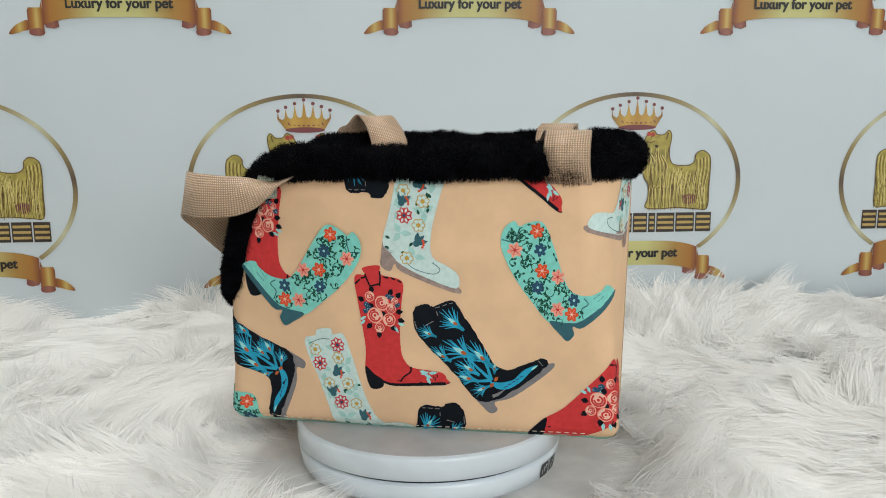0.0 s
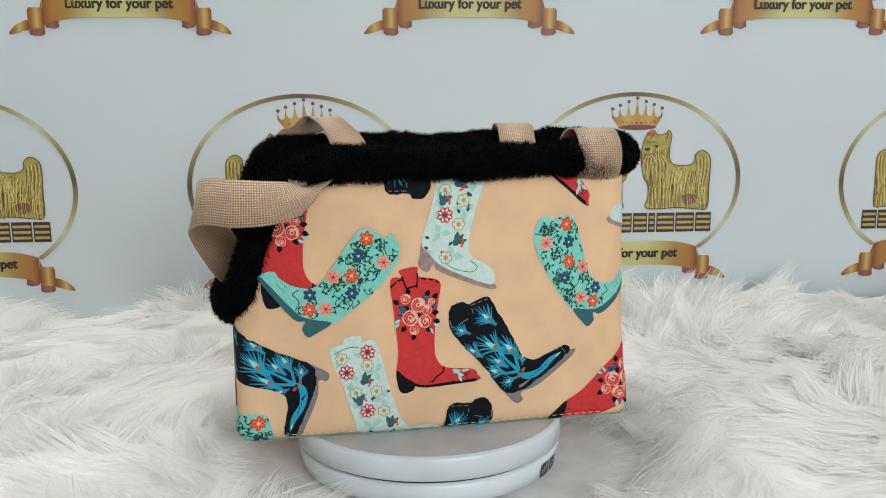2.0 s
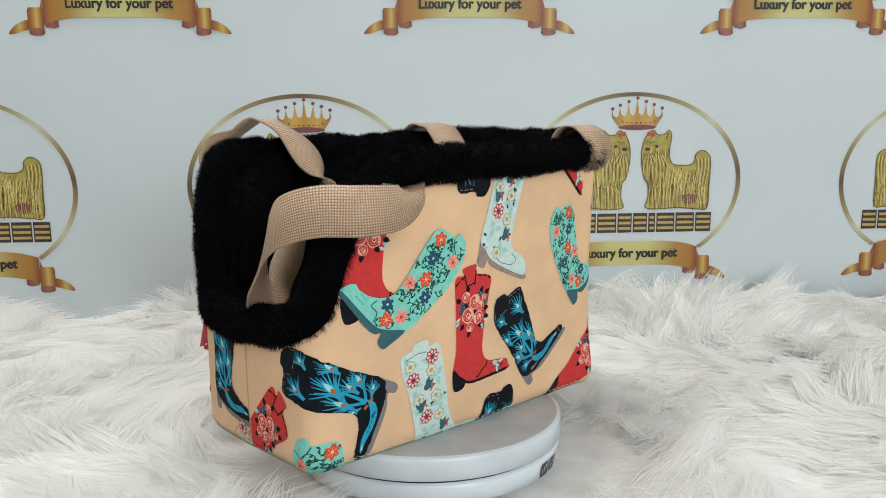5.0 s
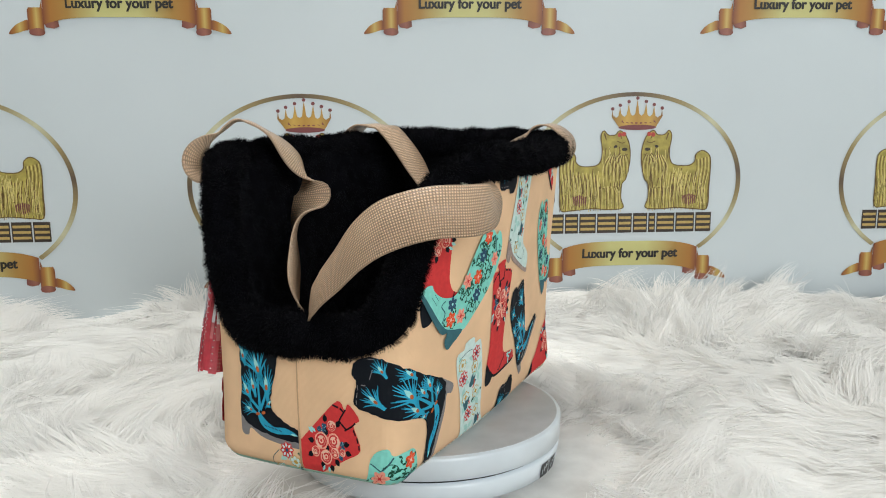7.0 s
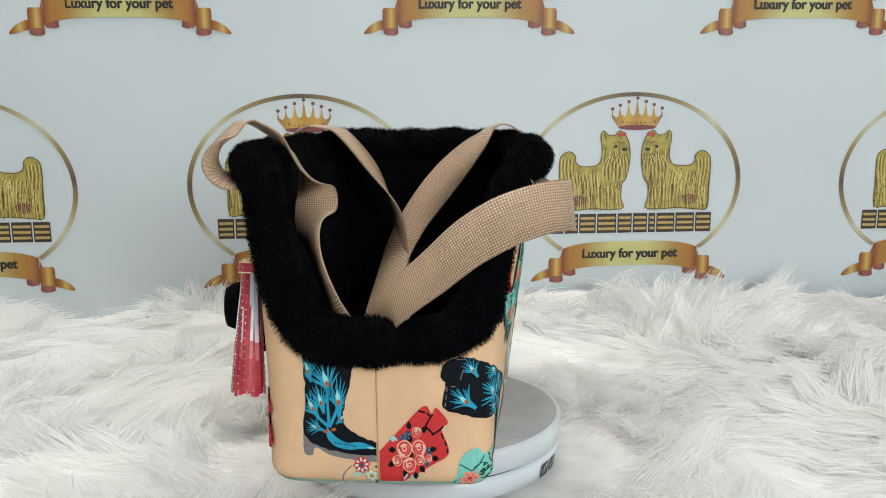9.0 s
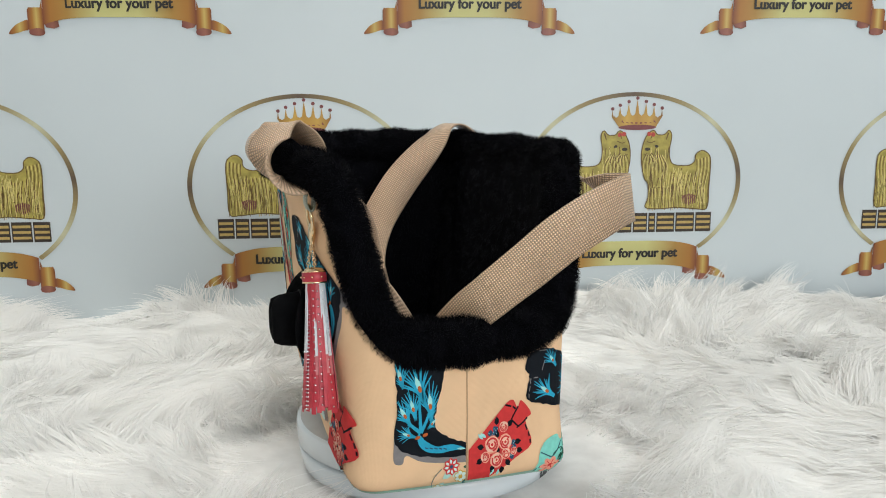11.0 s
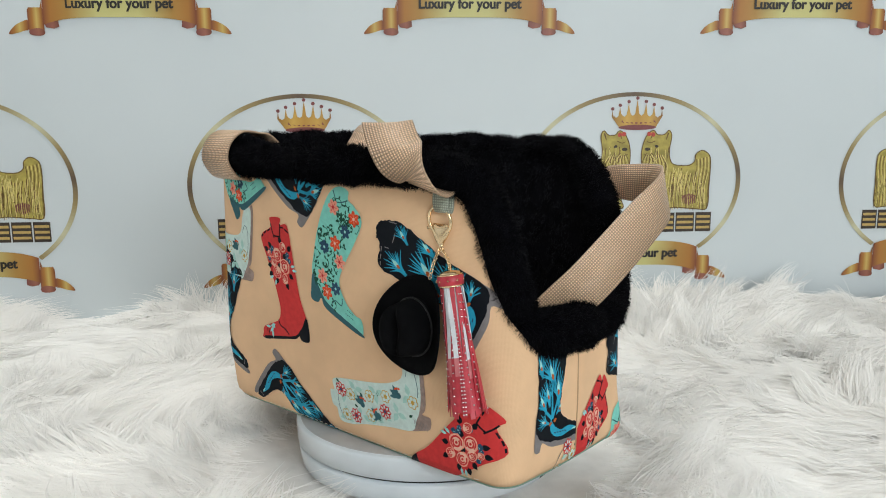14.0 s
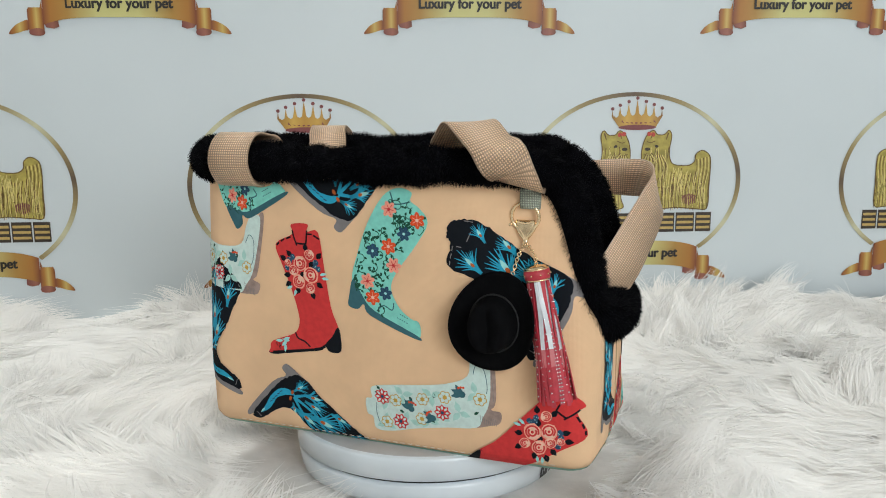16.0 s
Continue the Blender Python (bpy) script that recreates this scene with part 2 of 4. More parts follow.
def surface(s, z, off=0.0):
    """A point of the bag's outer skin: s runs round it from the front's middle to its right, z up; off: outwards."""
    per = 4 * (AX - CR) + 4 * (B0 - CR) + 2 * math.pi * CR
    s = (s + per / 2) % per - per / 2
    low = max(0.0, 1 - z / 0.012)
    a, b = AX - 0.005 * low * low, half_depth(z) - 0.007 * low * low
    crisp = 0.0065 * max(0.0, 1 - z / 0.12)  # the corners are sharper towards the bottom
    f0, arc, g0 = AX - CR, math.pi * CR / 2, B0 - CR
    sg = 1 if s >= 0 else -1
    q = abs(s)
    fl, gl = a - CR, b - CR
    if q <= f0:
        x, y, nx, ny = q / f0 * fl, -b, 0.0, -1.0
    elif q <= f0 + arc:
        k = (q - f0) / CR
        x, y, nx, ny = fl + CR * math.sin(k), -gl - CR * math.cos(k), math.sin(k), -math.cos(k)
        off += crisp * math.sin(2 * k) ** 2
    elif q <= f0 + arc + 2 * g0:
        x, y, nx, ny = a, -gl + (q - f0 - arc) / g0 * gl, 1.0, 0.0
    elif q <= f0 + 2 * arc + 2 * g0:
        k = (q - f0 - arc - 2 * g0) / CR
        x, y, nx, ny = fl + CR * math.cos(k), gl + CR * math.sin(k), math.cos(k), math.sin(k)
        off += 0.5 * crisp * math.sin(2 * k) ** 2
    else:
        x, y, nx, ny = (f0 - (q - f0 - 2 * arc - 2 * g0)) / f0 * fl, b, 0.0, 1.0
    puff = 0.0022 * math.sin(math.pi * min(1.0, max(0.0, z / 0.235))) * math.cos(min(1.0, abs(x) / a) * math.pi / 2)
    off += puff
    px, py = sg * (x + nx * off), y + ny * off
    if px > 0.08:   # the closed end is rounder towards the top
        px += z * (0.03 - 0.14 * min(1.0, abs(py) / b) ** 2) * ((px - 0.08) / 0.1) ** 2
    if px > 0.06 and py > 0:   # and its back corner draws in at the rim
        py -= 0.2 * z * z * min(1.0, (px - 0.06) / 0.1) * py / b
    if px < -0.06:  # the walls draw in towards the open end
        py -= (0.075 if py > 0 else 0.04) * z * min(1.0, (-px - 0.06) / 0.11) ** 1.5 * py / b
    lean = min(1.0, max(-1.0, py / b)) * (0.3 + 0.7 * min(1.0, z / 0.05))
    if py < 0:
        py += lean * bow(FRONT_BOW, px)
    else:
        py += lean * bow(BACK_BOW, px)
    if px < 0:
        px += px / AX * bow(END_BOW, YC + py) * (0.3 + 0.7 * min(1.0, z / 0.05))
    foot = max(0.0, 1 - z / 0.06)   # at the foot the back runs aslant and the open end draws in to it
    if py > 0:
        py += foot * py / b * (-0.002 - 0.045 * px)
    if px < 0:
        px -= foot * px / AX * (0.001 + 0.05 * max(0.0, YC + py - 0.05))
    return Vector((px, YC + py, z))


ARC, F0, G0 = math.pi * CR / 2, AX - CR, B0 - CR
PER = 4 * F0 + 4 * G0 + 4 * ARC
SEAM = F0 + ARC + G0          # the seam down the middle of each end
OPEN_SEAM = SEAM + 0.003      # at the open end it runs a little off the middle


def rim(s):
    """Height of the skin's upper edge: it dips at one end."""
    d = (s + SEAM + PER / 2) % PER - PER / 2
    ds = [0.0, 0.045, 0.068, 0.085, 0.099, 0.112, 0.127, 0.142, 0.168, PER]
    zs = [0.113, 0.114, 0.119, 0.136, 0.165, 0.198, 0.224, 0.236, 0.240, 0.240]
    if d < 0:
        d = -d
        ds = [0.0, 0.045, 0.066, 0.076, 0.087, 0.098, 0.108, 0.120, 0.145, PER]
        zs = [0.113, 0.115, 0.121, 0.138, 0.165, 0.200, 0.225, 0.237, 0.241, 0.241]
    return float(np.interp(d, ds, zs))


SS = np.linspace(-PER / 2, PER / 2, 301)[:-1]
RIM = np.array([rim(s) for s in SS])
for _ in range(3):
    RIM = (np.roll(RIM, 1) + RIM + np.roll(RIM, -1)) / 3

bag = new("pet_carrier_bag")
tagged(bag, "peach canvas pet carrier bag printed with cowboy boots, black fur trim", "bag")
bag.location = (0, 0, ZT)

# canvas skin
NZ = 26
vs, uv = [], []
for i in range(NZ):
    for s, zt in zip(SS, RIM):
        k = i / (NZ - 1)
        z = zt * (k ** 1.3)
        vs.append(surface(s, z))
        uv.append((s, z))
fs = grid_faces(NZ, len(SS), True)
fs.append(tuple(range(len(SS)))[::-1])
body_part = part("canvas_body", vs, fs, PEACH, bag, "peach canvas with a printed pattern of boots", uvs=uv)

# lining
vs = []
for i in range(12):
    for s, zt in zip(SS, RIM):
        k = i / 11
        vs.append(surface(s, 0.012 + (zt - 0.012) * k, -0.010))
fs = [f[::-1] for f in grid_faces(12, len(SS), True)]
fs.append(tuple(range(len(SS))))
lining = part("lining", vs, fs, BLACK_FUR, bag, "black plush fur lining")

LINING_V, LINING_F = vs, [q for q in fs if len(q) == 4]

# rolled fur collar


def collar_offset(s):
    """How far the collar's core stands out from the skin: it draws in at the corners of the open end and at the closed end."""
    d = abs((s + SEAM + PER / 2) % PER - PER / 2)
    return float(np.interp(d, [0, 0.05, 0.075, 0.115, 0.15, 0.36, 0.40, PER], [0.001, -0.002, -0.011, -0.008, 0.003, 0.003, -0.004, -0.004]))


path = np.array([surface(s, z, collar_offset(s)) for s, z in zip(SS, RIM)])
for _ in range(4):
    path = (np.roll(path, 1, 0) + path + np.roll(path, -1, 0)) / 3
rng = np.random.default_rng(4)
rad = np.interp([abs((s + SEAM + PER / 2) % PER - PER / 2) for s in SS], [0, 0.07, 0.14, 0.38, 0.42, PER], [0.0165, 0.016, 0.0132, 0.0132, 0.0160, 0.0160])
rad = rad + 0.0012 * np.sin(np.arange(300) * 0.21) + 0.0008 * np.sin(np.arange(300) * 0.53)
tv, tf = tube(path, rad, 16, True)
collar = part("fur_collar", tv, tf, BLACK_FUR, bag, "rolled black plush fur collar")


def pile(verts, faces, count, length, width, comb, seed, lean=0.5):
    """Short hairs standing on a surface of quads, leaning along comb."""
    g = np.random.default_rng(seed)
    V = np.array([tuple(v) for v in verts])
    F = np.array([q for q in faces if len(q) == 4])
    a, b, c, d = (V[F[:, k]] for k in range(4))
    nrm = np.cross(c - a, d - b)
    area = np.linalg.norm(nrm, axis=1)
    nrm /= area[:, None] + 1e-12
    pick = g.choice(len(F), count, p=area / area.sum())
    x, y = g.random((count, 1)), g.random((count, 1))
    root = (a[pick] * (1 - x) + b[pick] * x) * (1 - y) + (d[pick] * (1 - x) + c[pick] * x) * y
    nn = nrm[pick]
    clump = np.array([noise.noise_vector(Vector(r) * 90) for r in root])
    dirs = nn + lean * (np.asarray(comb)[None] + clump * 0.9) + g.normal(size=(count, 3)) * 0.18
    dirs /= np.linalg.norm(dirs, axis=1)[:, None]
    return ribbons(root - nn * 0.001, dirs, length * (0.6 + 0.6 * g.random(count)), np.full(count, width), 2, -nn * 0.2 + clump * 0.25, g)


hv, hq = pile(tv, tf, 130000, 0.0062, 0.00042, (0, 0, -0.5), 5, 0.6)
quad_mesh("nap", hv, hq, BLACK_HAIR, collar, "", "stuff")

hv, hq = pile(LINING_V, LINING_F, 130000, 0.0045, 0.00042, (0, 0, -0.9), 6, 1.1)
quad_mesh("nap", hv, hq, LINING_HAIR, lining, "", "stuff")

# ---- webbing handles ----


def band(name, centres, acrosses, mat, parent, width=0.0365, thick=0.0016, per=10, label="", widths=None):
    c = catmull(centres, per)
    w = catmull(acrosses, per)
    t = np.gradient(c, axis=0)
    t /= np.linalg.norm(t, axis=1)[:, None]
    w = w - t * (w * t).sum(1)[:, None]
    w /= np.linalg.norm(w, axis=1)[:, None]
    n = np.cross(t, w)
    run = np.concatenate([[0], np.cumsum(np.linalg.norm(np.diff(c, axis=0), axis=1))])
    wide = np.full(len(c), 1.0) if widths is None else np.clip(catmull([(q, 0) for q in widths], per)[:, 0], 0.1, 1.0)
    vs, uv = [], []
    cross = [(-0.5, -0.5), (0.0, -0.5), (0.5, -0.5), (0.5, 0.5), (0.0, 0.5), (-0.5, 0.5)]
    for i in range(len(c)):
        for x, y in cross:
            vs.append(c[i] + w[i] * x * width * wide[i] + n[i] * y * thick)
            uv.append((run[i], x * width))
    fs = grid_faces(len(c), 6, True) + [(5, 4, 3, 2, 1, 0), tuple(range((len(c) - 1) * 6, len(c) * 6))]
    return part(name, vs, fs, mat, parent, label, uvs=uv)


FRONT_C = [(-0.09, -0.092, 0.229), (-0.102, -0.101, 0.2235), (-0.13, -0.119, 0.214), (-0.164, -0.1185, 0.213), (-0.189, -0.097, 0.213), (-0.2, -0.07, 0.205), (-0.197, -0.045, 0.19),
           (-0.188, -0.02, 0.168), (-0.179, 0.003, 0.148), (-0.166, 0.018, 0.13), (-0.13, 0.03, 0.095), (-0.08, 0.034, 0.06), (-0.01, 0.045, 0.068), (0.062, 0.042, 0.116),
           (0.1, 0.027, 0.157), (0.118, -0.005, 0.202), (0.121, -0.041, 0.242), (0.128, -0.0565, 0.259), (0.133, -0.0735, 0.2635), (0.133, -0.09, 0.254), (0.133, -0.095, 0.239),
           (0.134, -0.0855, 0.225), (0.134, -0.0725, 0.221)]
FRONT_W = [(0.3, -1, 0), (0.3, -1, -0.1), (-0.04, -0.2, -0.98), (-0.05, -0.12, -1), (-0.1, -0.15, -0.98), (-0.2, -0.2, -0.95), (-0.4, -0.35, -0.85),
           (-0.6, -0.42, -0.68), (-0.75, -0.45, -0.5), (-0.8, -0.45, -0.4), (-0.5, -0.8, -0.1), (0, -1, 0), (0, -1, 0), (-0.4, -0.7, 0.2),
           (-0.6, -0.65, -0.3), (-0.5, -0.7, -0.5), (-0.8, -0.4, -0.3), (-1, -0.2, 0), (-1, -0.1, 0), (-1, 0, 0), (-1, 0, 0),
           (-1, 0, 0), (-1, 0, 0)]
band("webbing_handle", FRONT_C, FRONT_W, WEB, bag, label="tan woven nylon webbing handle", widths=[0.25, 0.45, 0.85] + [1.0] * (len(FRONT_C) - 3))
BACK_C = [(-0.122, 0.124, 0.230), (-0.126, 0.142, 0.2275), (-0.124, 0.154, 0.238), (-0.108, 0.154, 0.257), (-0.088, 0.141, 0.2725), (-0.072, 0.122, 0.262), (-0.058, 0.104, 0.236),
          (-0.048, 0.092, 0.207), (-0.074, 0.0915, 0.181), (-0.094, 0.082, 0.153), (-0.118, 0.066, 0.126), (-0.105, 0.052, 0.090), (-0.04, 0.045, 0.062), (0.04, 0.040, 0.075),
          (0.085, 0.034, 0.125), (0.10, 0.040, 0.175), (0.107, 0.066, 0.222), (0.110, 0.096, 0.257), (0.112, 0.112, 0.2620), (0.113, 0.131, 0.2635), (0.113, 0.1445, 0.2540), (0.113, 0.148, 0.239), (0.113, 0.138, 0.225), (0.113, 0.124, 0.221)]
BACK_W = [(1, 0, 0.2), (1, 0, 0.25), (1, 0, 0.4), (0.9, 0.2, 0.4), (0.9, 0.3, 0), (0.8, 0.5, 0), (0.9, 0.5, 0.5),
          (0.1, 1, 0.4), (0.75, 0.6, -0.2), (0.8, 0.3, -0.5), (0.8, 0.4, -0.4), (0.3, 0.9, 0), (0, 1, 0), (0, 1, 0),
          (0.7, 0.5, -0.4), (0.9, 0.3, -0.2), (0.9, -0.3, -0.2), (1, -0.2, 0), (1, -0.1, 0), (1, 0, 0), (1, 0, 0), (1, 0, 0), (1, 0, 0), (1, 0, 0)]
band("webbing_handle", BACK_C, BACK_W, WEB, bag, label="tan woven nylon webbing handle")

# ---- flat printed shapes ----


def flat(name, colour, rough=0.8, dark=0.88, scale=220.0):
    return material(name, colour, rough, dark=tuple(c * dark for c in colour), scale=scale)


INK = {"red": flat("red_print", (0.66, 0.045, 0.045)), "teal": flat("teal_print", (0.24, 0.68, 0.58)), "slate": flat("slate_teal_print", (0.045, 0.14, 0.165)),
       "mint": flat("pale_mint_print", (0.64, 0.79, 0.74)), "mist": flat("mint_shadow_print", (0.42, 0.69, 0.62)), "taupe": flat("taupe_print", (0.40, 0.29, 0.25), dark=0.75),
       "black": flat("ink_black_print", (0.004, 0.006, 0.010)), "cyan": flat("cyan_print", (0.025, 0.37, 0.56)), "pale": flat("pale_cyan_print", (0.36, 0.74, 0.72)),
       "grey": flat("grey_print", (0.24, 0.22, 0.22)), "coral": flat("coral_print", (0.92, 0.36, 0.26)), "cream": flat("cream_print", (0.90, 0.55, 0.42)),
       "green": flat("dark_green_print", (0.015, 0.085, 0.05)), "orange": flat("orange_red_print", (0.80, 0.09, 0.025)), "navy": flat("navy_print", (0.03, 0.08, 0.15)),
       "gold": flat("ochre_print", (0.62, 0.38, 0.07)), "rust": flat("rust_print", (0.52, 0.12, 0.03))}
INK_NAMES = list(INK)
for m in INK.values():
    m.node_tree.nodes["Principled BSDF"].inputs["Specular IOR Level"].default_value = 0.2


def stroke(pts, w0, w1=None, per=6):
    """A pen stroke along a smooth line, as a polygon."""
    p = catmull(pts, per) if len(pts) > 2 else np.array(pts, dtype=float)
    w1 = w0 if w1 is None else w1
    t = np.gradient(p, axis=0)
    t /= np.linalg.norm(t, axis=1)[:, None] + 1e-9
    n = np.stack([-t[:, 1], t[:, 0]], 1)
    w = np.linspace(w0, w1, len(p))[:, None] / 2
    return np.concatenate([p + n * w, (p - n * w)[::-1]])


def blob(x, y, rx, ry=None, turn=0.0, n=12, wob=0.0, rng=None):
    ry = rx if ry is None else ry
    out = []
    for k in range(n):
        a = 2 * math.pi * k / n
        q = 1 + (rng.uniform(-wob, wob) if rng is not None else 0)
        u, v = rx * q * math.cos(a), ry * q * math.sin(a)
        out.append((x + u * math.cos(turn) - v * math.sin(turn), y + u * math.sin(turn) + v * math.cos(turn)))
    return np.array(out)


def leaf(x, y, length, width, turn):
    u = np.array([(0, 0), (0.3, 0.42), (0.6, 0.4), (1, 0), (0.6, -0.4), (0.3, -0.42)]) * (length, width)
    c, s = math.cos(turn), math.sin(turn)
    return np.stack([x + u[:, 0] * c - u[:, 1] * s, y + u[:, 0] * s + u[:, 1] * c], 1)


def blossom(out, x, y, r, ink, heart, layer, petals=6, turn=0.0, vein=None, full=False):
    for k in range(petals):
        a = turn + 2 * math.pi * k / petals
        if full:
            out.append((blob(x + 0.52 * r * math.cos(a), y + 0.52 * r * math.sin(a), r * 0.47, r * 0.31, a, 9), ink, layer))
        else:
            out.append((leaf(x, y, r, r * 1.05, a), ink, layer))
        if vein:
            out.append((stroke([(x + 0.2 * r * math.cos(a), y + 0.2 * r * math.sin(a)), (x + 0.65 * r * math.cos(a), y + 0.65 * r * math.sin(a))], 0.5), vein, layer + 1))
    out.append((blob(x, y, r * 0.2, n=8), heart, layer + 2))


def inside(p, poly):
    hit = False
    for i in range(len(poly)):
        (x1, y1), (x2, y2) = poly[i - 1], poly[i]
        if (y1 > p[1]) != (y2 > p[1]) and p[0] < (x2 - x1) * (p[1] - y1) / (y2 - y1) + x1:
            hit = not hit
    return hit


def ragged(poly, amount, seed):
    g = np.random.default_rng(seed)
    p = catmull(poly, 6, True)
    return p + g.normal(size=p.shape) * amount


def red_boot(seed):
    g = np.random.default_rng(seed)
    out = []
    body = catmull([(-7, 101), (3, 103), (1, 109), (17, 111), (18, 103), (37, 97), (35, 78), (32, 58), (31, 38), (33, 27), (41, 19), (64, 15), (69, 9), (67, 4), (16, 5), (3, 12), (-4, 18), (-2, 38), (-5, 73)], 4, True)
    out.append((ragged([(-4, 20), (-1, 0), (10, 0), (11, 6), (20, 2), (50, 2.2), (68, 3), (68, 7), (20, 8), (7, 17)], 0.12, seed), "black", 1))
    out.append((body, "red", 2))
    out.append((catmull([(-4, 20), (-1, 0), (10, 0), (12, 7), (4, 13)], 4, True), "black", 3))
    out.append((stroke([(10, 7), (20, 3.4), (40, 3.6), (68, 4.6)], 2.4), "black", 3))
    for a, b in (((-7, 95), (-2, 99)), ((-1, 100), (3, 101)), ((20, 101), (25, 100)), ((27, 100), (31, 98.5)), ((33, 98), (36, 96))):
        out.append((stroke([a, b], 1.5), "black", 3))
    for line in ([(3, 104), (5, 98), (7, 93)], [(17, 106), (17, 100), (16, 93)], [(7, 93), (12, 94), (16, 95)], [(39, 20), (38, 15), (32, 11), (28, 6)]):
        out.append((stroke(line, 1.5), "black", 3))
    for x, y in ((-3, 82), (33, 85), (33, 70), (3, 57), (12, 49), (26, 55), (6, 76), (26, 88), (18, 68), (34, 62), (8, 91)):
        a = math.atan2(y - 69, x - 15)
        out.append((leaf(x - 4 * math.cos(a), y - 4 * math.sin(a), 7, 5.5, a), "black", 3))
    for x, y in ((0, 63), (30, 60), (27, 57), (1, 66)):
        out.append((leaf(x, y, 7, 3, math.atan2(y - 69, x - 15) + g.uniform(-0.4, 0.4)), "pale", 3))
    for x, y in ((2, 77), (4, 74), (23, 84), (27, 82), (31, 76), (8, 85), (1, 71)):
        out.append((blob(x, y, 2.6, n=8, wob=0.2, rng=g), "navy", 3))
        for _ in range(3):
            out.append((blob(x + g.uniform(-1.6, 1.6), y + g.uniform(-1.6, 1.6), 0.4, n=5), "pale", 4))
    for x, y, r in ((6, 84, 4.6), (17, 78, 6.6), (9.5, 67, 7.2), (22.5, 63, 6.2), (25, 73, 4.6), (13, 56, 4.6), (29, 80, 3.2)):
        out.append((blob(x, y, r, n=14, wob=0.08, rng=g), "coral", 5))
        out.append((blob(x, y, r * 0.9, n=14, wob=0.06, rng=g), "cream", 6))
        for k, q in enumerate((0.72, 0.45)):
            a0 = g.uniform(0, 6)
            arc = [(x + r * q * math.cos(a0 + b), y + r * q * math.sin(a0 + b)) for b in np.linspace(0, 4.6, 7)]
            out.append((stroke(arc, r * 0.22, per=2), "red", 7))
        out.append((blob(x, y, r * 0.18, n=8), "red", 7))
    for x, y, a in ((46, 16, -0.2), (50, 13, -0.5), (54, 14, 0.1), (52, 11, -1.2), (47, 13, 0.3)):
        out.append((leaf(x, y, 8, 3.4, a), "pale", 4))
    for x, y in ((58, 9), (61, 10), (59, 7)):
        out.append((stroke([(x, y), (x + 0.4, y + 3)], 0.8), "black", 5))
    return out


def plume(out, g, x, y, turn, size, body, layer=4):
    """A peacock-like plume: a fan of tapered blades round a pale heart and a rust eye."""
    for k in range(13):
        a = turn + (k - 6) * 0.088 + g.uniform(-0.05, 0.05)
        r = size * (1.15 - 0.05 * abs(k - 6)) * g.uniform(0.82, 1.08)
        c = 0.25 * (k - 6) / 6
        x0, y0 = x - 0.55 * size * math.cos(turn), y - 0.55 * size * math.sin(turn)
        while r > 2 and not inside((x0 + 1.3 * r * math.cos(a + c * 0.3), y0 + 1.3 * r * math.sin(a + c * 0.3)), body):
            r -= 1.0
        mid = (x0 + 0.6 * r * math.cos(a - c), y0 + 0.6 * r * math.sin(a - c))
        tip = (x0 + 1.3 * r * math.cos(a + c * 0.3), y0 + 1.3 * r * math.sin(a + c * 0.3))
        out.append((stroke([(x0, y0), mid, tip], size * 0.15, size * 0.02, 4), "cyan", layer))
    out.append((leaf(x - 0.1 * size * math.cos(turn), y - 0.1 * size * math.sin(turn), size * 0.6, size * 0.22, turn), "pale", layer + 1))
    out.append((blob(x, y, size * 0.12, size * 0.075, turn, 10), "rust", layer + 2))


def black_boot(seed):
    g = np.random.default_rng(seed)
    out = []
    out.append((catmull([(-5, 22), (-4, 10), (-1, -1), (6, -1), (8, 6), (25, 2.5), (66, 7), (66, 13), (23, 12), (7, 14)], 4, True), "grey", 1))
    body = ragged([(-11, 107), (-4, 113), (5, 111), (9, 106), (26, 102), (27, 84), (27, 60), (26, 36), (35, 25.5), (56, 22), (64, 20), (66, 13), (48, 9), (22, 7), (8, 8), (-5, 16), (-8, 45), (-13, 72), (-16, 93)], 0.35, seed)
    out.append((body, "black", 2))
    for a, b in (((10, 104), (14, 103)), ((16, 102.5), (20, 102)), ((22, 101.5), (25, 100.5)), ((8, 97), (9, 101)), ((-6, 95), (2, 95)), ((-14, 96), (-12, 103)), ((60, 20), (61, 14))):
        out.append((stroke([a, b], 0.7), "grey", 3))
    for x, y, a, s in ((17, 84, 1.9, 17), (-7, 87, 2.2, 12), (-8, 64, 2.0, 15), (9, 58, 2.1, 22), (20, 46, 1.8, 20), (0, 36, 2.3, 17), (24, 33, 1.0, 10), (6, 22, 3.0, 12), (6, 42, 2.0, 16)):
        plume(out, g, x, y, a, s, body)
    for line in ([(16, 25), (12, 40), (9, 56)], [(16, 25), (19, 36), (20, 46)], [(16, 25), (6, 30), (0, 36)]):
        out.append((stroke(line, 3.2, 1.4), "cyan", 4))
    out.append((catmull([(14, 24), (22, 19), (32, 16), (40, 18), (47, 19), (57, 17), (46, 14), (36, 11), (24, 11), (16, 16)], 4, True), "cyan", 4))
    for k in range(5):
        out.append((stroke([(22 + 4 * k, 14 + 0.3 * k), (25 + 4 * k, 13.5 + 0.3 * k)], 0.9), "navy", 5))
    out.append((leaf(50, 16, 8, 2, 0.1), "pale", 5))
    for x, y in ((14, 21), (20, 24)):
        out.append((blob(x, y, 2.4, 1.4, 0.5, 8), "rust", 7))
    return out


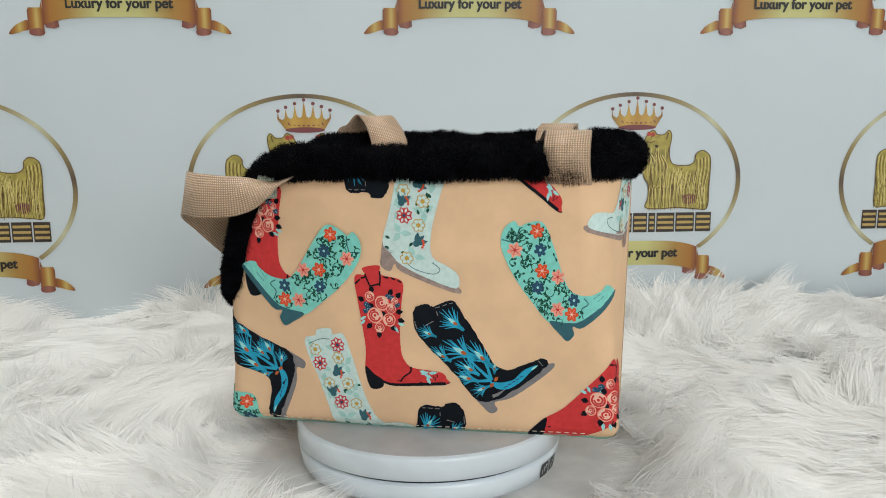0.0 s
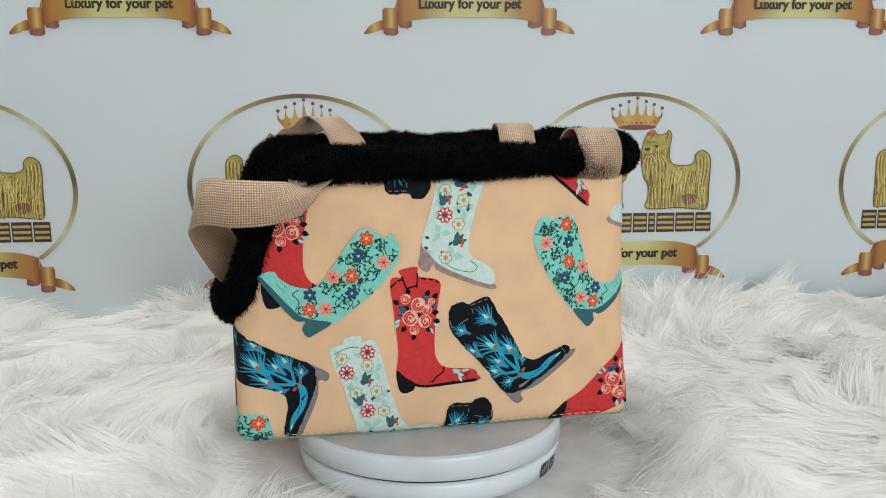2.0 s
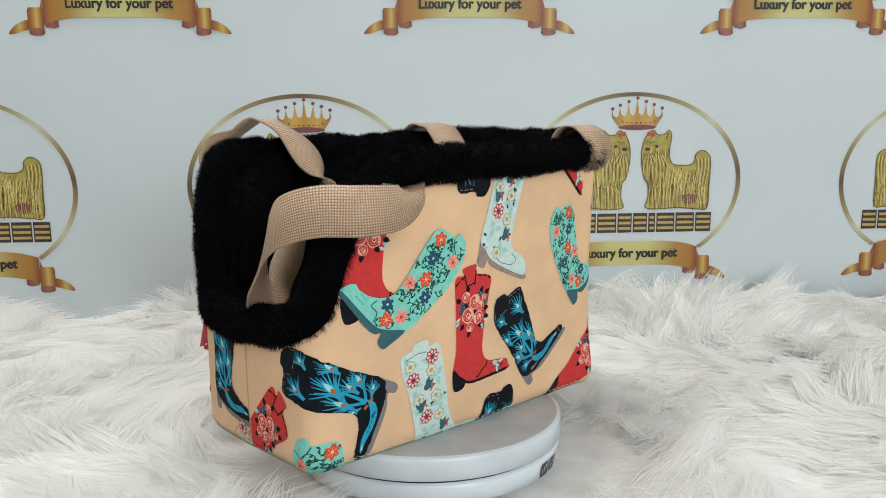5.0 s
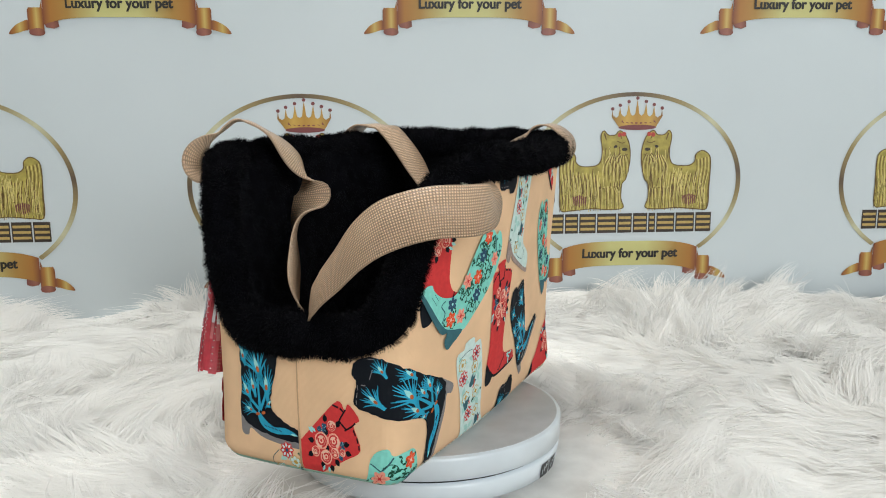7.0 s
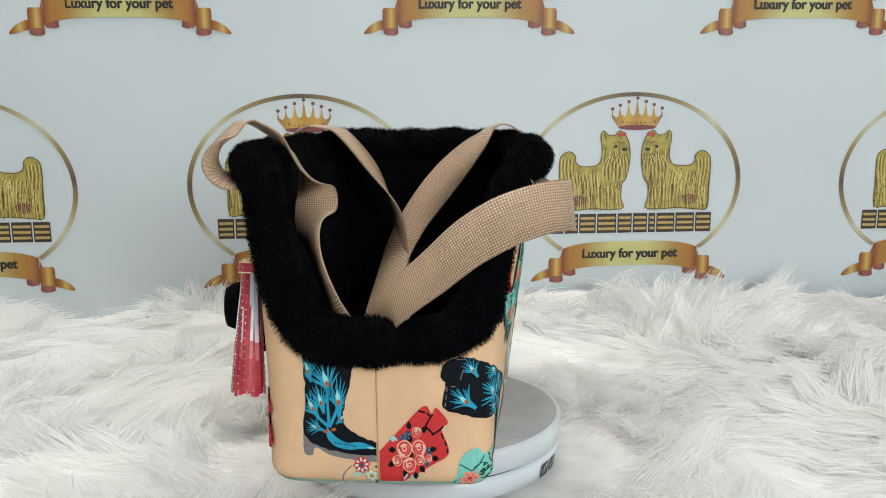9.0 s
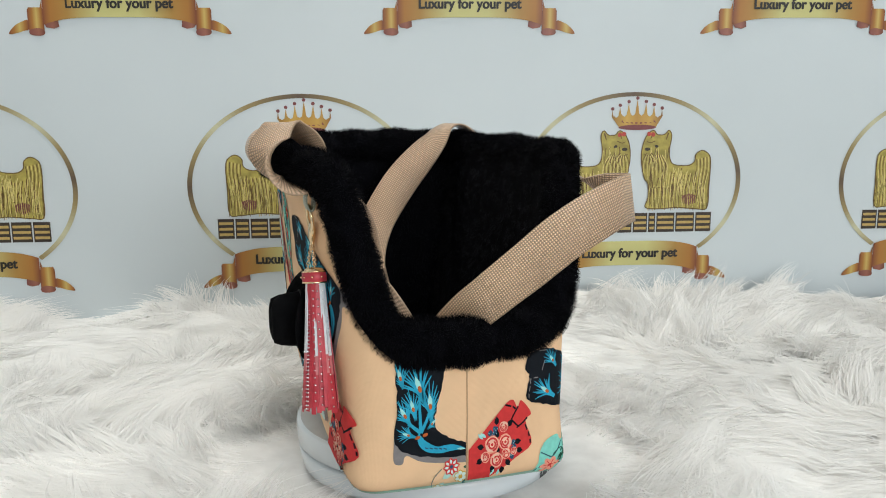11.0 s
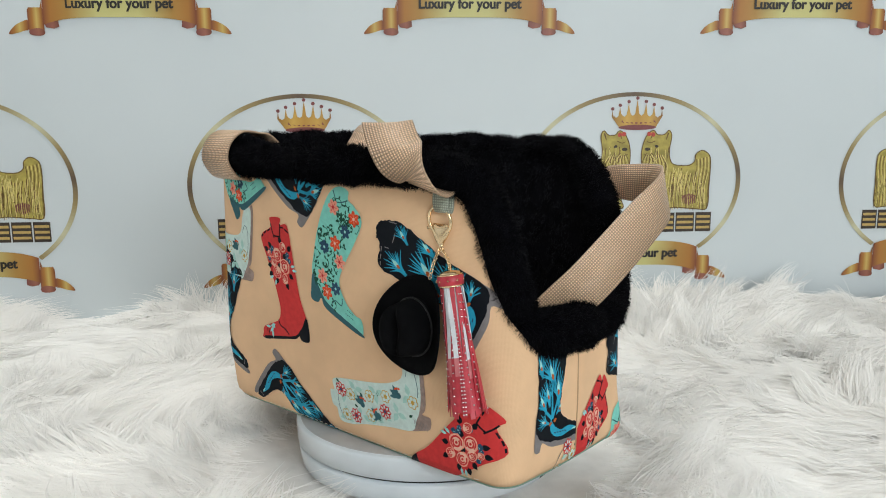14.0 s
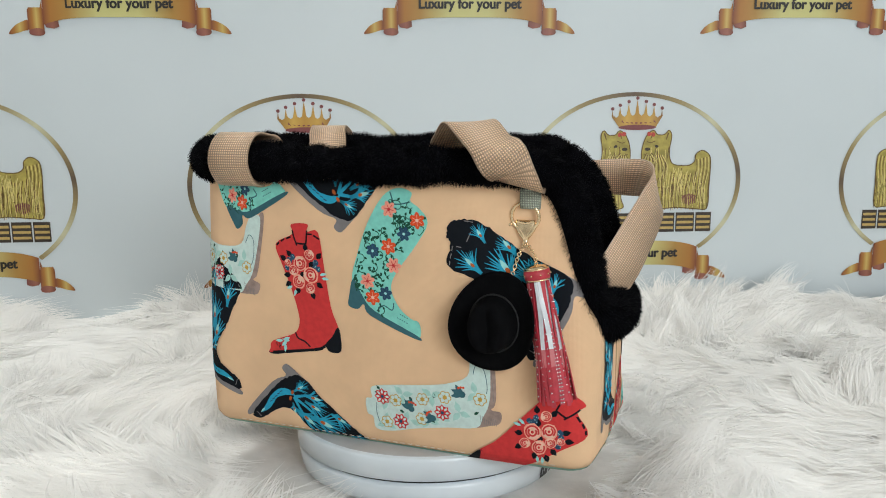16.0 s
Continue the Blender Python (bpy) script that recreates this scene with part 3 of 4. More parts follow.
def teal_boot(seed):
    g = np.random.default_rng(seed)
    out = []
    body = catmull([(17, 101), (5, 106), (-4, 106), (-7, 112), (-18, 108), (-25, 94), (-24, 68), (-17, 40), (-9, 19), (9, 10), (21, 8), (60, 16), (61, 24), (55, 29), (49, 27), (36, 28), (22, 36), (18, 50), (19, 80)], 4, True)
    out.append((body, "teal", 2))
    out.append((catmull([(-9, 21), (-4, 6), (0, -1), (8, 2), (10, 9), (20, 5), (60, 15), (62, 19), (21, 11), (6, 14)], 4, True), "slate", 3))
    for line in ([(-4, 105), (-9, 99), (-14, 95)], [(-14, 95), (-19, 99), (-22, 101)], [(22, 12), (24, 20), (32, 22), (30, 28)]):
        out.append((stroke(line, 1.0), "slate", 3))
    for k in range(9):
        x = 39 + 2.1 * (k % 5)
        y = 19 + (k // 5) * 4 + 0.2 * x - 7
        out.append((stroke([(x, y), (x + 1.2, y + 0.2)], 0.7), "slate", 3))
    spots = [(9, 97, "orange"), (1, 64, "orange"), (13, 19.5, "orange"), (-15, 89, "coral"), (13, 54, "coral"), (2, 28, "coral"), (6, 81, "navy"), (-8, 52, "navy"), (20, 30, "navy")]
    # curling vines with leaves between the blossoms
    for k in range(80):
        x, y = g.uniform(-23, 24), g.uniform(14, 104)
        if not inside((x, y), body) or min(math.hypot(x - a, y - b) for a, b, _ in spots) < 5.5:
            continue
        a, bow, r = g.uniform(0, 6.28), g.choice((-1, 1)), g.uniform(3, 5.5)
        arc = [(x + r * (1 - 0.09 * q) * math.cos(a + bow * 0.75 * q), y + r * (1 - 0.09 * q) * math.sin(a + bow * 0.75 * q)) for q in range(7)]
        arc = [p for p in arc if inside(p, body)]
        if len(arc) > 2:
            out.append((stroke(arc, 0.75, 0.6, 3), "green", 3))
            for p in arc[::2]:
                t = g.uniform(0, 6.28)
                if inside((p[0] + 4.2 * math.cos(t), p[1] + 4.2 * math.sin(t)), body):
                    out.append((leaf(p[0], p[1], 3.4, 2.1, t), "green", 3))
    for x, y, ink in spots:
        blossom(out, x, y, 6.9 if ink != "navy" else 6.2, ink, "cream" if ink == "orange" else ("red" if ink == "coral" else "pale"), 4, 6, g.uniform(0, 1), {"coral": "red", "navy": "slate", "orange": "coral"}.get(ink), True)
    return out


def white_boot(seed):
    g = np.random.default_rng(seed)
    out = []
    body = catmull([(-10, 20), (-13, 45), (-18, 75), (-23, 96), (-23, 112), (-12, 114), (-9, 119), (4, 119), (6, 113), (16, 112), (20, 90), (22, 70), (26, 44), (34, 26), (50, 23), (60, 19), (62, 8), (32, 7), (11, 9), (0, 14)], 4, True)
    out.append((catmull([(-10, 22), (-7, 8), (-4, 0), (5, -1), (7, 7), (16, 3), (63, 4), (63, 10), (32, 10), (10, 12), (-1, 20)], 4, True), "taupe", 1))
    out.append((body, "mint", 2))
    for k in range(9):
        y = 3 + 1.6 * k
        out.append((stroke([(-7 + 0.1 * k, y), (-1 + 0.3 * k, y + 0.6)], 0.35), "grey", 3))
    for k in range(5):
        out.append((stroke([(14 + 9 * k, 5 + 0.4 * k), (21 + 9 * k, 5.3 + 0.4 * k)], 0.35), "grey", 3))
    for x, y, a in ((-14, 70, 1.2), (-8, 62, 0.3), (5, 100, 0.6), (-16, 102, 2.0), (14, 58, 1.0), (2, 34, 0.3), (-4, 52, 2.2), (12, 84, 0.8), (20, 20, 0.2), (-12, 84, 1.8)):
        for q in (0, 2.2, 4.1):
            p = leaf(x, y, 10, 6, a + q)
            if all(inside(v, body) for v in p):
                out.append((p, "mist", 3))
    out.append((stroke([(12, 14), (24, 10), (40, 12), (44, 18), (36, 21)], 0.6), "slate", 3))
    out.append((stroke([(-20, 107), (-8, 110), (2, 109)], 0.6), "slate", 3))
    for x, y in ((6, 91), (10, 66), (14, 46), (15, 16), (-15, 101), (-8, 68)):
        for k in range(6):
            a = 1.05 * k + x
            out.append((blob(x + 3.4 * math.cos(a), y + 3.4 * math.sin(a), 2.5, n=9), "gold", 4))
            out.append((blob(x + 3.4 * math.cos(a), y + 3.4 * math.sin(a), 1.75, n=9), "mint", 5))
        out.append((blob(x, y, 1.4, n=8), "gold", 6))
    for x, y in ((-13, 88), (0, 49), (8, 103)):
        blossom(out, x, y, 7.5, "red", "navy", 4, 8, 0.2 * x)
        for k in range(8):
            a = 0.2 * x + k * math.pi / 4
            out.append((leaf(x + 2.4 * math.cos(a), y + 2.4 * math.sin(a), 4, 2.4, a), "mint", 5))
    for x, y, a in ((0, 77, 0.6), (18, 31, 1.2), (-6, 58, 1.6)):
        for q in (-0.6, 0, 0.6):
            out.append((leaf(x, y, 10, 5.2, a + q), "slate", 5))
        out.append((blob(x, y, 3, n=9), "slate", 5))
        for q in range(4):
            out.append((blob(x + 6 * math.cos(a - 1.4 + 0.35 * q), y + 6 * math.sin(a - 1.4 + 0.35 * q), 1.1, n=7), "orange", 5))
    for _ in range(16):
        x, y, t = g.uniform(-18, 24), g.uniform(14, 110), g.uniform(0, 6.28)
        p = leaf(x, y, 5, 2.8, t)
        if all(inside(v, body) for v in p):
            out.append((p, "green", 3))
    return out


BOOTS = {"red": (red_boot, "red boot print with a bouquet of roses"), "black": (black_boot, "black boot print with blue plumes"),
         "teal": (teal_boot, "teal boot print with flowers and vines"), "white": (white_boot, "pale mint boot print with flowers")}
POINTS = {"heel": (0, 0), "red_top": (10, 110), "rose": (15, 70), "red_toe": (68, 5), "black_top": (0, 112), "black_toe": (65, 10), "teal_top": (-6, 108), "white_top": (-2, 119), "white_toe": (62, 10)}


def print_boot(kind, s0, z0, up, mirror=False, anchor="heel", lift=0.0, seed=1):
    """One printed boot on the canvas, clipped at the seams and wrapped round the corners."""
    make, label = BOOTS[kind]
    c, sn = math.cos(radians(up)), math.sin(radians(up))
    flip = -1 if mirror else 1
    ax, ay = POINTS[anchor]
    front = abs(s0) < SEAM
    s0, z0 = s0 - (c * flip * ax - sn * ay) / 1000, z0 - (sn * flip * ax + c * ay) / 1000
    bm = bmesh.new()
    for poly, ink, layer in make(seed):
        x, y = poly[:, 0] * flip / 1000, poly[:, 1] / 1000
        off = 0.0004 + lift + 0.00010 * layer
        ring = [bm.verts.new((s0 + c * u - sn * v, z0 + sn * u + c * v, off)) for u, v in zip(x, y)]
        if mirror:
            ring.reverse()
        try:
            bm.faces.new(ring).material_index = INK_NAMES.index(ink)
        except ValueError:
            pass
    lo, hi = (-OPEN_SEAM + 0.0012, SEAM - 0.0012) if front else (SEAM + 0.0012, PER - OPEN_SEAM - 0.0012)

    def cut(co, no, clear=False):
        bmesh.ops.bisect_plane(bm, geom=list(bm.verts) + list(bm.edges) + list(bm.faces), plane_co=co, plane_no=no, clear_outer=clear)

    cut((0, 0.0005, 0), (0, -1, 0), True)
    cut((0, 0.24, 0), (0, 1, 0), True)
    cut((lo, 0, 0), (-1, 0, 0), True)
    cut((hi, 0, 0), (1, 0, 0), True)
    if not bm.verts:
        bm.free()
        return
    xs = [v.co.x for v in bm.verts]
    for k in (0.002, 0.005, 0.009, 0.014, 0.03, 0.05, 0.07, 0.09, 0.11, 0.13, 0.15, 0.17, 0.19, 0.21):
        cut((0, k, 0), (0, 1, 0))
    lines = [k * 0.022 for k in range(-12, 37)]
    for a, b in ((F0, F0 + ARC), (F0 + ARC + 2 * G0, F0 + 2 * ARC + 2 * G0)):
        for q in np.linspace(a, b, 10):
            lines += [q, -q, PER - q]
    for q in lines:
        if min(xs) < q < max(xs):
            cut((q, 0, 0), (1, 0, 0))
    for v in bm.verts:
        v.co = surface(v.co.x, min(v.co.y, rim(v.co.x) - 0.003), v.co.z)
    me = bpy.data.meshes.new("printed_boot")
    bm.to_mesh(me)
    bm.free()
    for n in INK_NAMES:
        me.materials.append(INK[n])
    ob = new("printed_boot", me)
    ob.parent = body_part
    tagged(ob, label)


SHEET = [("red", -0.1524, 0.1205, 0.3, False, "heel", 0), ("red", -0.037, 0.0413, 2, False, "heel", 0), ("black", 0.0692, 0.0223, 30.9, False, "heel", 0),
         ("teal", -0.1183, 0.0949, -36.2, True, "heel", 0.0012), ("teal", 0.1368, 0.0894, 20.8, False, "heel", 0), ("white", -0.0184, 0.1508, -23, False, "heel", 0),
         ("white", -0.0803, 0.0935, 9.7, False, "white_top", 0), ("black", -0.1025, 0.0602, 74.4, True, "heel", 0), ("black", 0.036, 0.0289, -14, True, "black_top", 0),
         ("black", -0.0222, 0.2108, 191.5, False, "black_top", 0), ("red", 0.132, 0.2009, -37.1, False, "red_toe", 0), ("white", 0.1649, 0.1879, -13.9, True, "white_toe", 0),
         ("red", 0.168, 0.0342, -52.6, False, "rose", 0), ("teal", -0.1771, 0.0266, 8, False, "teal_top", 0), ("red", -0.2366, 0.0278, -53, False, "rose", 0),
         ("black", 0.725, 0.026, -12, False, "heel", 0), ("white", 0.7539, 0.0195, 50.8, False, "white_top", 0), ("red", 0.6647, 0.0305, -49, False, "rose", 0.0012),
         ("red", 0.4926, 0.0842, 10.8, True, "heel", 0), ("teal", 0.505, 0.1259, -36.7, False, "heel", 0), ("black", 0.6977, 0.1466, 66, True, "heel", 0),
         ("white", 0.632, 0.0406, 90.4, False, "heel", 0), ("black", 0.438, 0.0649, -141, False, "heel", 0), ("black", 0.5012, 0.187, -34.5, True, "heel", 0),
         ("teal", 0.3946, 0.1842, 12.7, False, "heel", 0), ("white", 0.415, 0.1315, 75, False, "heel", 0), ("black", 0.381, 0.0341, -31, False, "black_toe", 0)]
for k, row in enumerate(SHEET):
    print_boot(*row, seed=40 + k)

# seams and stitches
for q in (SEAM, -OPEN_SEAM):
    line = [surface(q, z, 0.0002) for z in np.linspace(0.003, rim(q) - 0.005, 24)]
    v, f = tube(line, 0.0006, 6)
    # cord coloured darker than the canvas, for the shade along the seam
    part("seam", v, f, flat("seam_shadow_thread", (0.55, 0.35, 0.2)), bag)
THREAD = flat("pale_stitch_thread", (0.85, 0.72, 0.58))
pieces = []
for k in range(150):
    q = -PER / 2 + PER * k / 150
    if abs(q) > F0 and abs(abs(q) - PER / 2) > F0:
        continue
    pieces.append(tube([surface(q, 0.0052, 0.0005), surface(q + 0.002, 0.0052, 0.0009), surface(q + 0.0042, 0.0052, 0.0005)], 0.00035, 5))
part("stitching", *joined(*pieces), THREAD, bag, "row of pale stitches along the bottom edge", kind="stuff")
v = [surface(s, 0.0028, 0.0006) for s in SS] + [surface(s, 0.0, 0.0008) for s in SS]
part("bottom_binding", v, [q[::-1] for q in grid_faces(2, len(SS), True)], flat("sage_green_binding", (0.30, 0.48, 0.38)), bag, "thin sage green binding")

# ---- key charm: clasp, tassel and small hat ----
GOLD = material("polished_gold_metal", (0.90, 0.71, 0.46), 0.2, 1.0, dark=(0.80, 0.60, 0.36), scale=200)
SILVER = material("silver_stud", (0.85, 0.85, 0.87), 0.15, 1.0)
LINING_HAIR.node_tree.nodes["Principled BSDF"].inputs["Specular IOR Level"].default_value = 0.12
T_RED = material("red_leather_strip", (0.54, 0.04, 0.06), 0.45, dark=(0.42, 0.03, 0.045), scale=150)
T_PINK = material("dusty_pink_leather_strip", (0.62, 0.20, 0.21), 0.5, dark=(0.52, 0.13, 0.14), scale=150)
T_WHITE = material("white_leather_strip", (0.78, 0.80, 0.83), 0.4, scale=150)
FELT = material("black_velvet_felt", (0.003, 0.003, 0.0035), 0.95, dark=(0.0015, 0.0015, 0.002), scale=120, bump=0.3, bump_scale=900)

FELT.node_tree.nodes["Principled BSDF"].inputs["Specular IOR Level"].default_value = 0.1
ribbon_w = 0.0145
loop_c = [(-0.1305, 0.1215, 0.234), (-0.1305, 0.1300, 0.228), (-0.1305, 0.1320, 0.2165), (-0.1305, 0.1295, 0.2100), (-0.1305, 0.1265, 0.2125), (-0.1305, 0.1255, 0.226)]
band("charm_loop", [(-0.1175, -0.0855, 0.230), (-0.1175, -0.0925, 0.226), (-0.1175, -0.0935, 0.2150), (-0.1175, -0.0905, 0.2090), (-0.1175, -0.0875, 0.2115), (-0.1175, -0.0865, 0.224)], [(1, 0, 0)] * 6, GREY_WEB, bag, ribbon_w, 0.001, 8,
     "sage green grosgrain ribbon loop")
band("charm_loop", loop_c, [(1, 0, 0)] * 6, GREY_WEB, bag, ribbon_w, 0.001, 8, "sage green grosgrain ribbon loop")


def circle(centre, r, axis_u, axis_v, n=28, a0=0.0, a1=6.2832):
    c, u, v = Vector(centre), Vector(axis_u), Vector(axis_v)
    return [tuple(c + u * r * math.cos(a0 + (a1 - a0) * k / n) + v * r * math.sin(a0 + (a1 - a0) * k / n)) for k in range(n)]


charm = new("key_charm")
charm.location = (0, 0, ZT)
tagged(charm, "gold key charm with red and white tassel and small black hat", "key charm")
v, f = tube(circle((-0.1303, 0.1300, 0.2035), 0.0104, (1, 0, 0), (0, 0.12, 1)), 0.0013, 8, True)
part("clasp_ring", v, f, GOLD, charm, "polished gold ring")
v1 = tube(catmull([(-0.1380, 0.1285, 0.1975), (-0.1345, 0.1290, 0.1925), (-0.1310, 0.1290, 0.1880), (-0.1300, 0.1290, 0.1845)], 5), [0.0012 + 0.0011 * math.sin(3.14 * k / 15) for k in range(16)], 8)
v2 = tube(catmull([(-0.1225, 0.1285, 0.1970), (-0.1260, 0.1290, 0.1925), (-0.1292, 0.1290, 0.1880), (-0.1300, 0.1290, 0.1845)], 5), [0.0012 + 0.0011 * math.sin(3.14 * k / 15) for k in range(16)], 8)
v3 = tube([(-0.1215, 0.1287, 0.1985), (-0.1190, 0.1287, 0.1975), (-0.1178, 0.1287, 0.1972)], [0.0006, 0.0008, 0.0015], 8)
wedge = []
for h, hw, dp in ((0.1990, 0.0070, 0.0012), (0.1968, 0.0076, 0.0019), (0.1940, 0.0062, 0.0023), (0.1905, 0.0042, 0.0024), (0.1870, 0.0026, 0.0021), (0.1842, 0.0017, 0.0015)):
    wedge += [(-0.1302 + hw * math.cos(q * math.pi / 8), 0.1290 + dp * math.sin(q * math.pi / 8), h + 0.0022 * (h > 0.196) * abs(math.cos(q * math.pi / 8))) for q in range(16)]
v4 = (wedge, grid_faces(6, 16, True) + [tuple(range(16)), tuple(range(80, 96))[::-1]])
v5 = tube(circle((-0.1302, 0.1290, 0.1826), 0.0019, (1, 0, 0), (0, 0, 1), 16), 0.0006, 6, True)
part("clasp", *joined(v1, v2, v3, v4, v5), GOLD, charm, "gold lobster clasp")


def chain(points, name):
    p = catmull(points, 4)
    pieces = []
    for k in range(len(p) - 1):
        a, b = Vector(p[k]), Vector(p[k + 1])
        d = (b - a).normalized()
        side = d.cross(Vector((0, 1, 0))).normalized() if k % 2 else Vector((0, 1, 0))
        mid = (a + b) / 2
        half = (b - a).length * 0.72
        ring = [tuple(mid + d * half * math.cos(t) + side * 0.0013 * math.sin(t)) for t in np.linspace(0, 2 * math.pi, 13)[:-1]]
        pieces.append(tube(ring, 0.0004, 5, True))
    part(name, *joined(*pieces), GOLD, charm, "fine gold chain")


chain([(-0.1300, 0.129, 0.1845), (-0.1335, 0.129, 0.180), (-0.1375, 0.129, 0.174), (-0.1385, 0.129, 0.1685)], "chain")
chain([(-0.1300, 0.129, 0.1845), (-0.1270, 0.130, 0.178), (-0.1240, 0.131, 0.170), (-0.1215, 0.132, 0.160)], "chain")
TC, TE = Vector((-0.1390, 0.1290, 0.162)), Vector((-0.1570, 0.1310, 0.062))
TD = (TE - TC).normalized()
TU = TD.cross(Vector((0, 1, 0))).normalized()
TV = TD.cross(TU).normalized()


def turned(profile, n=28):
    """A body turned about the tassel's axis: (radius, distance along it)."""
    return [tuple(TC + TD * h + (TU * math.cos(2 * math.pi * k / n) + TV * math.sin(2 * math.pi * k / n)) * r) for r, h in profile for k in range(n)], grid_faces(len(profile), n, True)


part("tassel_cap", *turned([(0.0, -0.0062), (0.003, -0.006), (0.0075, -0.0048), (0.0082, -0.003), (0.0082, -0.0025)]), GOLD, charm, "gold tassel cap")
v, f = turned([(0.0075, -0.003), (0.0096, -0.0022), (0.0099, 0.0015), (0.0094, 0.0048), (0.0075, 0.0055)])
head_band = part("tassel_band", v, f, T_RED, charm, "red leather band with gold studs")


def bead(c, r):
    c = Vector(c)
    vs = [tuple(c + Vector(d) * r) for d in ((1, 0, 0), (-1, 0, 0), (0, 1, 0), (0, -1, 0), (0, 0, 1), (0, 0, -1))]
    return vs, [(0, 2, 4), (2, 1, 4), (1, 3, 4), (3, 0, 4), (2, 0, 5), (1, 2, 5), (3, 1, 5), (0, 3, 5)]


for h in (-0.0027, 0.0052):
    rim_ring = [tuple(TC + TD * h + (TU * math.cos(q * math.pi / 18) + TV * math.sin(q * math.pi / 18)) * (0.0088 + 0.0003 * (q % 2))) for q in range(36)]
    part("rim_ring", *tube(rim_ring, 0.0008, 6, True), GOLD, head_band, "gold beaded edge ring")
for k in range(9):
    a = 2 * math.pi * k / 9
    part("stud", *bead(TC + TD * 0.0013 + (TU * math.cos(a) + TV * math.sin(a)) * 0.0101, 0.0011), GOLD, head_band)
g = np.random.default_rng(9)
for k in range(30):
    a = 2 * math.pi * k / 30
    ring = 0.0070 if k % 2 else 0.0055
    out = TU * math.cos(a) + TV * math.sin(a)
    spread = 0.0108 + 0.003 * g.random()
    length = 0.091 + 0.006 * g.random()
    pts, ws = [], []
    for q in np.linspace(0, 1, 8):
        wob = 0.0012 * math.sin(5 * q + k)
        pts.append(tuple(TC + TD * (0.004 + length * q) + TU * (math.cos(a) * (ring + (spread - ring) * q) + wob) + TV * (math.sin(a) * (ring * 0.9 + (spread * 0.95 - ring * 0.9) * q))))
        ws.append(tuple(out.cross(TD)))
    c = np.array(pts)
    w = np.array(ws)
    kind = 1 if k % 5 in (1, 3) else 0
    studs = k % 5 in (0, 2)
    vs, fs, ids = [], [], []
    for i in range(8):
        for side, dep in ((-1, 0.0), (1, 0.0), (1, 0.0007), (-1, 0.0007)):
            vs.append(tuple(c[i] + w[i] * side * 0.0017 + np.array(out) * dep))
    fs = grid_faces(8, 4, True) + [(3, 2, 1, 0), (28, 29, 30, 31)]
    for i in range(7):
        ids += [(0 if i < 4 else (1 if i < 5 else 2)) if kind == 1 else 2] * 4
    ids += [ids[0], ids[-1]]
    strip = part("strip", vs, fs, [T_WHITE, T_PINK, T_RED], charm, "white leather strip dyed red below" if kind == 1 else "red leather strip", mat_ids=ids, smooth=False)
    if studs:
        smooth_c = catmull(c, 5)
        dots = [bead(smooth_c[i] + np.array(out) * 0.0010 + np.array(w[0]) * sd, 0.00105) for i in range(1, len(smooth_c) - 1, 1 if k % 10 == 0 else 2) for sd in ((-0.0009, 0.0009) if k % 10 == 0 else (0.0,))]
        part("studding", *joined(*dots), SILVER, strip, "row of silver rhinestone studs", kind="stuff")

# hat: brim and crown face away from the bag
HC = Vector((-0.108, 0.1345, 0.1225))
n = 56
vs = []
prof = [(0.0, 0.002), (0.4, 0.002), (0.7, 0.0025), (0.9, 0.0035), (1.0, 0.005), (1.0, 0.0062), (0.9, 0.005), (0.7, 0.004), (0.4, 0.0035), (0.0, 0.0035)]
for r, h in prof:
    for k in range(n):
        a = 2 * math.pi * k / n
        x, z = 0.0335 * r * math.cos(a), 0.039 * r * math.sin(a)
        curl = 0.011 * r ** 3 * abs(math.cos(a)) ** 2.0 - 0.004 * r ** 3 * abs(math.sin(a)) ** 2
        x += 0.005 * r * r * (-math.sin(a)) * 0.6
        vs.append(tuple(HC + Vector((x, h + curl - 0.006, z))))
hat = part("hat_brim", vs, grid_faces(len(prof), n, True), FELT, charm, "black felt hat brim curled at the sides")
vs = []
prof = [(1.0, 0.0), (1.0, 0.006), (0.97, 0.014), (0.92, 0.022), (0.84, 0.027), (0.6, 0.0285), (0.3, 0.026), (0.0, 0.024)]
for r, h in prof:
    for k in range(n):
        a = 2 * math.pi * k / n
        x, z = 0.0185 * r * math.cos(a), 0.0215 * r * math.sin(a)
        dent = 0.005 * max(0.0, 1 - abs(x) / 0.007) * (h / 0.028) ** 3
        vs.append(tuple(HC + Vector((x * (1 - 0.12 * (h / 0.028)), h - dent - 0.003, z))))
part("hat_crown", vs, grid_faces(len(prof), n, True), FELT, charm, "creased black felt crown")
v, f = tube(catmull([tuple(HC + Vector((0.0192 * math.cos(t), 0.0022, 0.0222 * math.sin(t)))) for t in np.linspace(0, 2 * math.pi, 25)[:-1]], 2, True), 0.0007, 6, True)
part("hat_cord", v, f, material("black_twisted_cord", (0.008, 0.008, 0.008), 0.7), charm, "thin black cord round the crown")

# ---- emblems printed on the backdrop ----


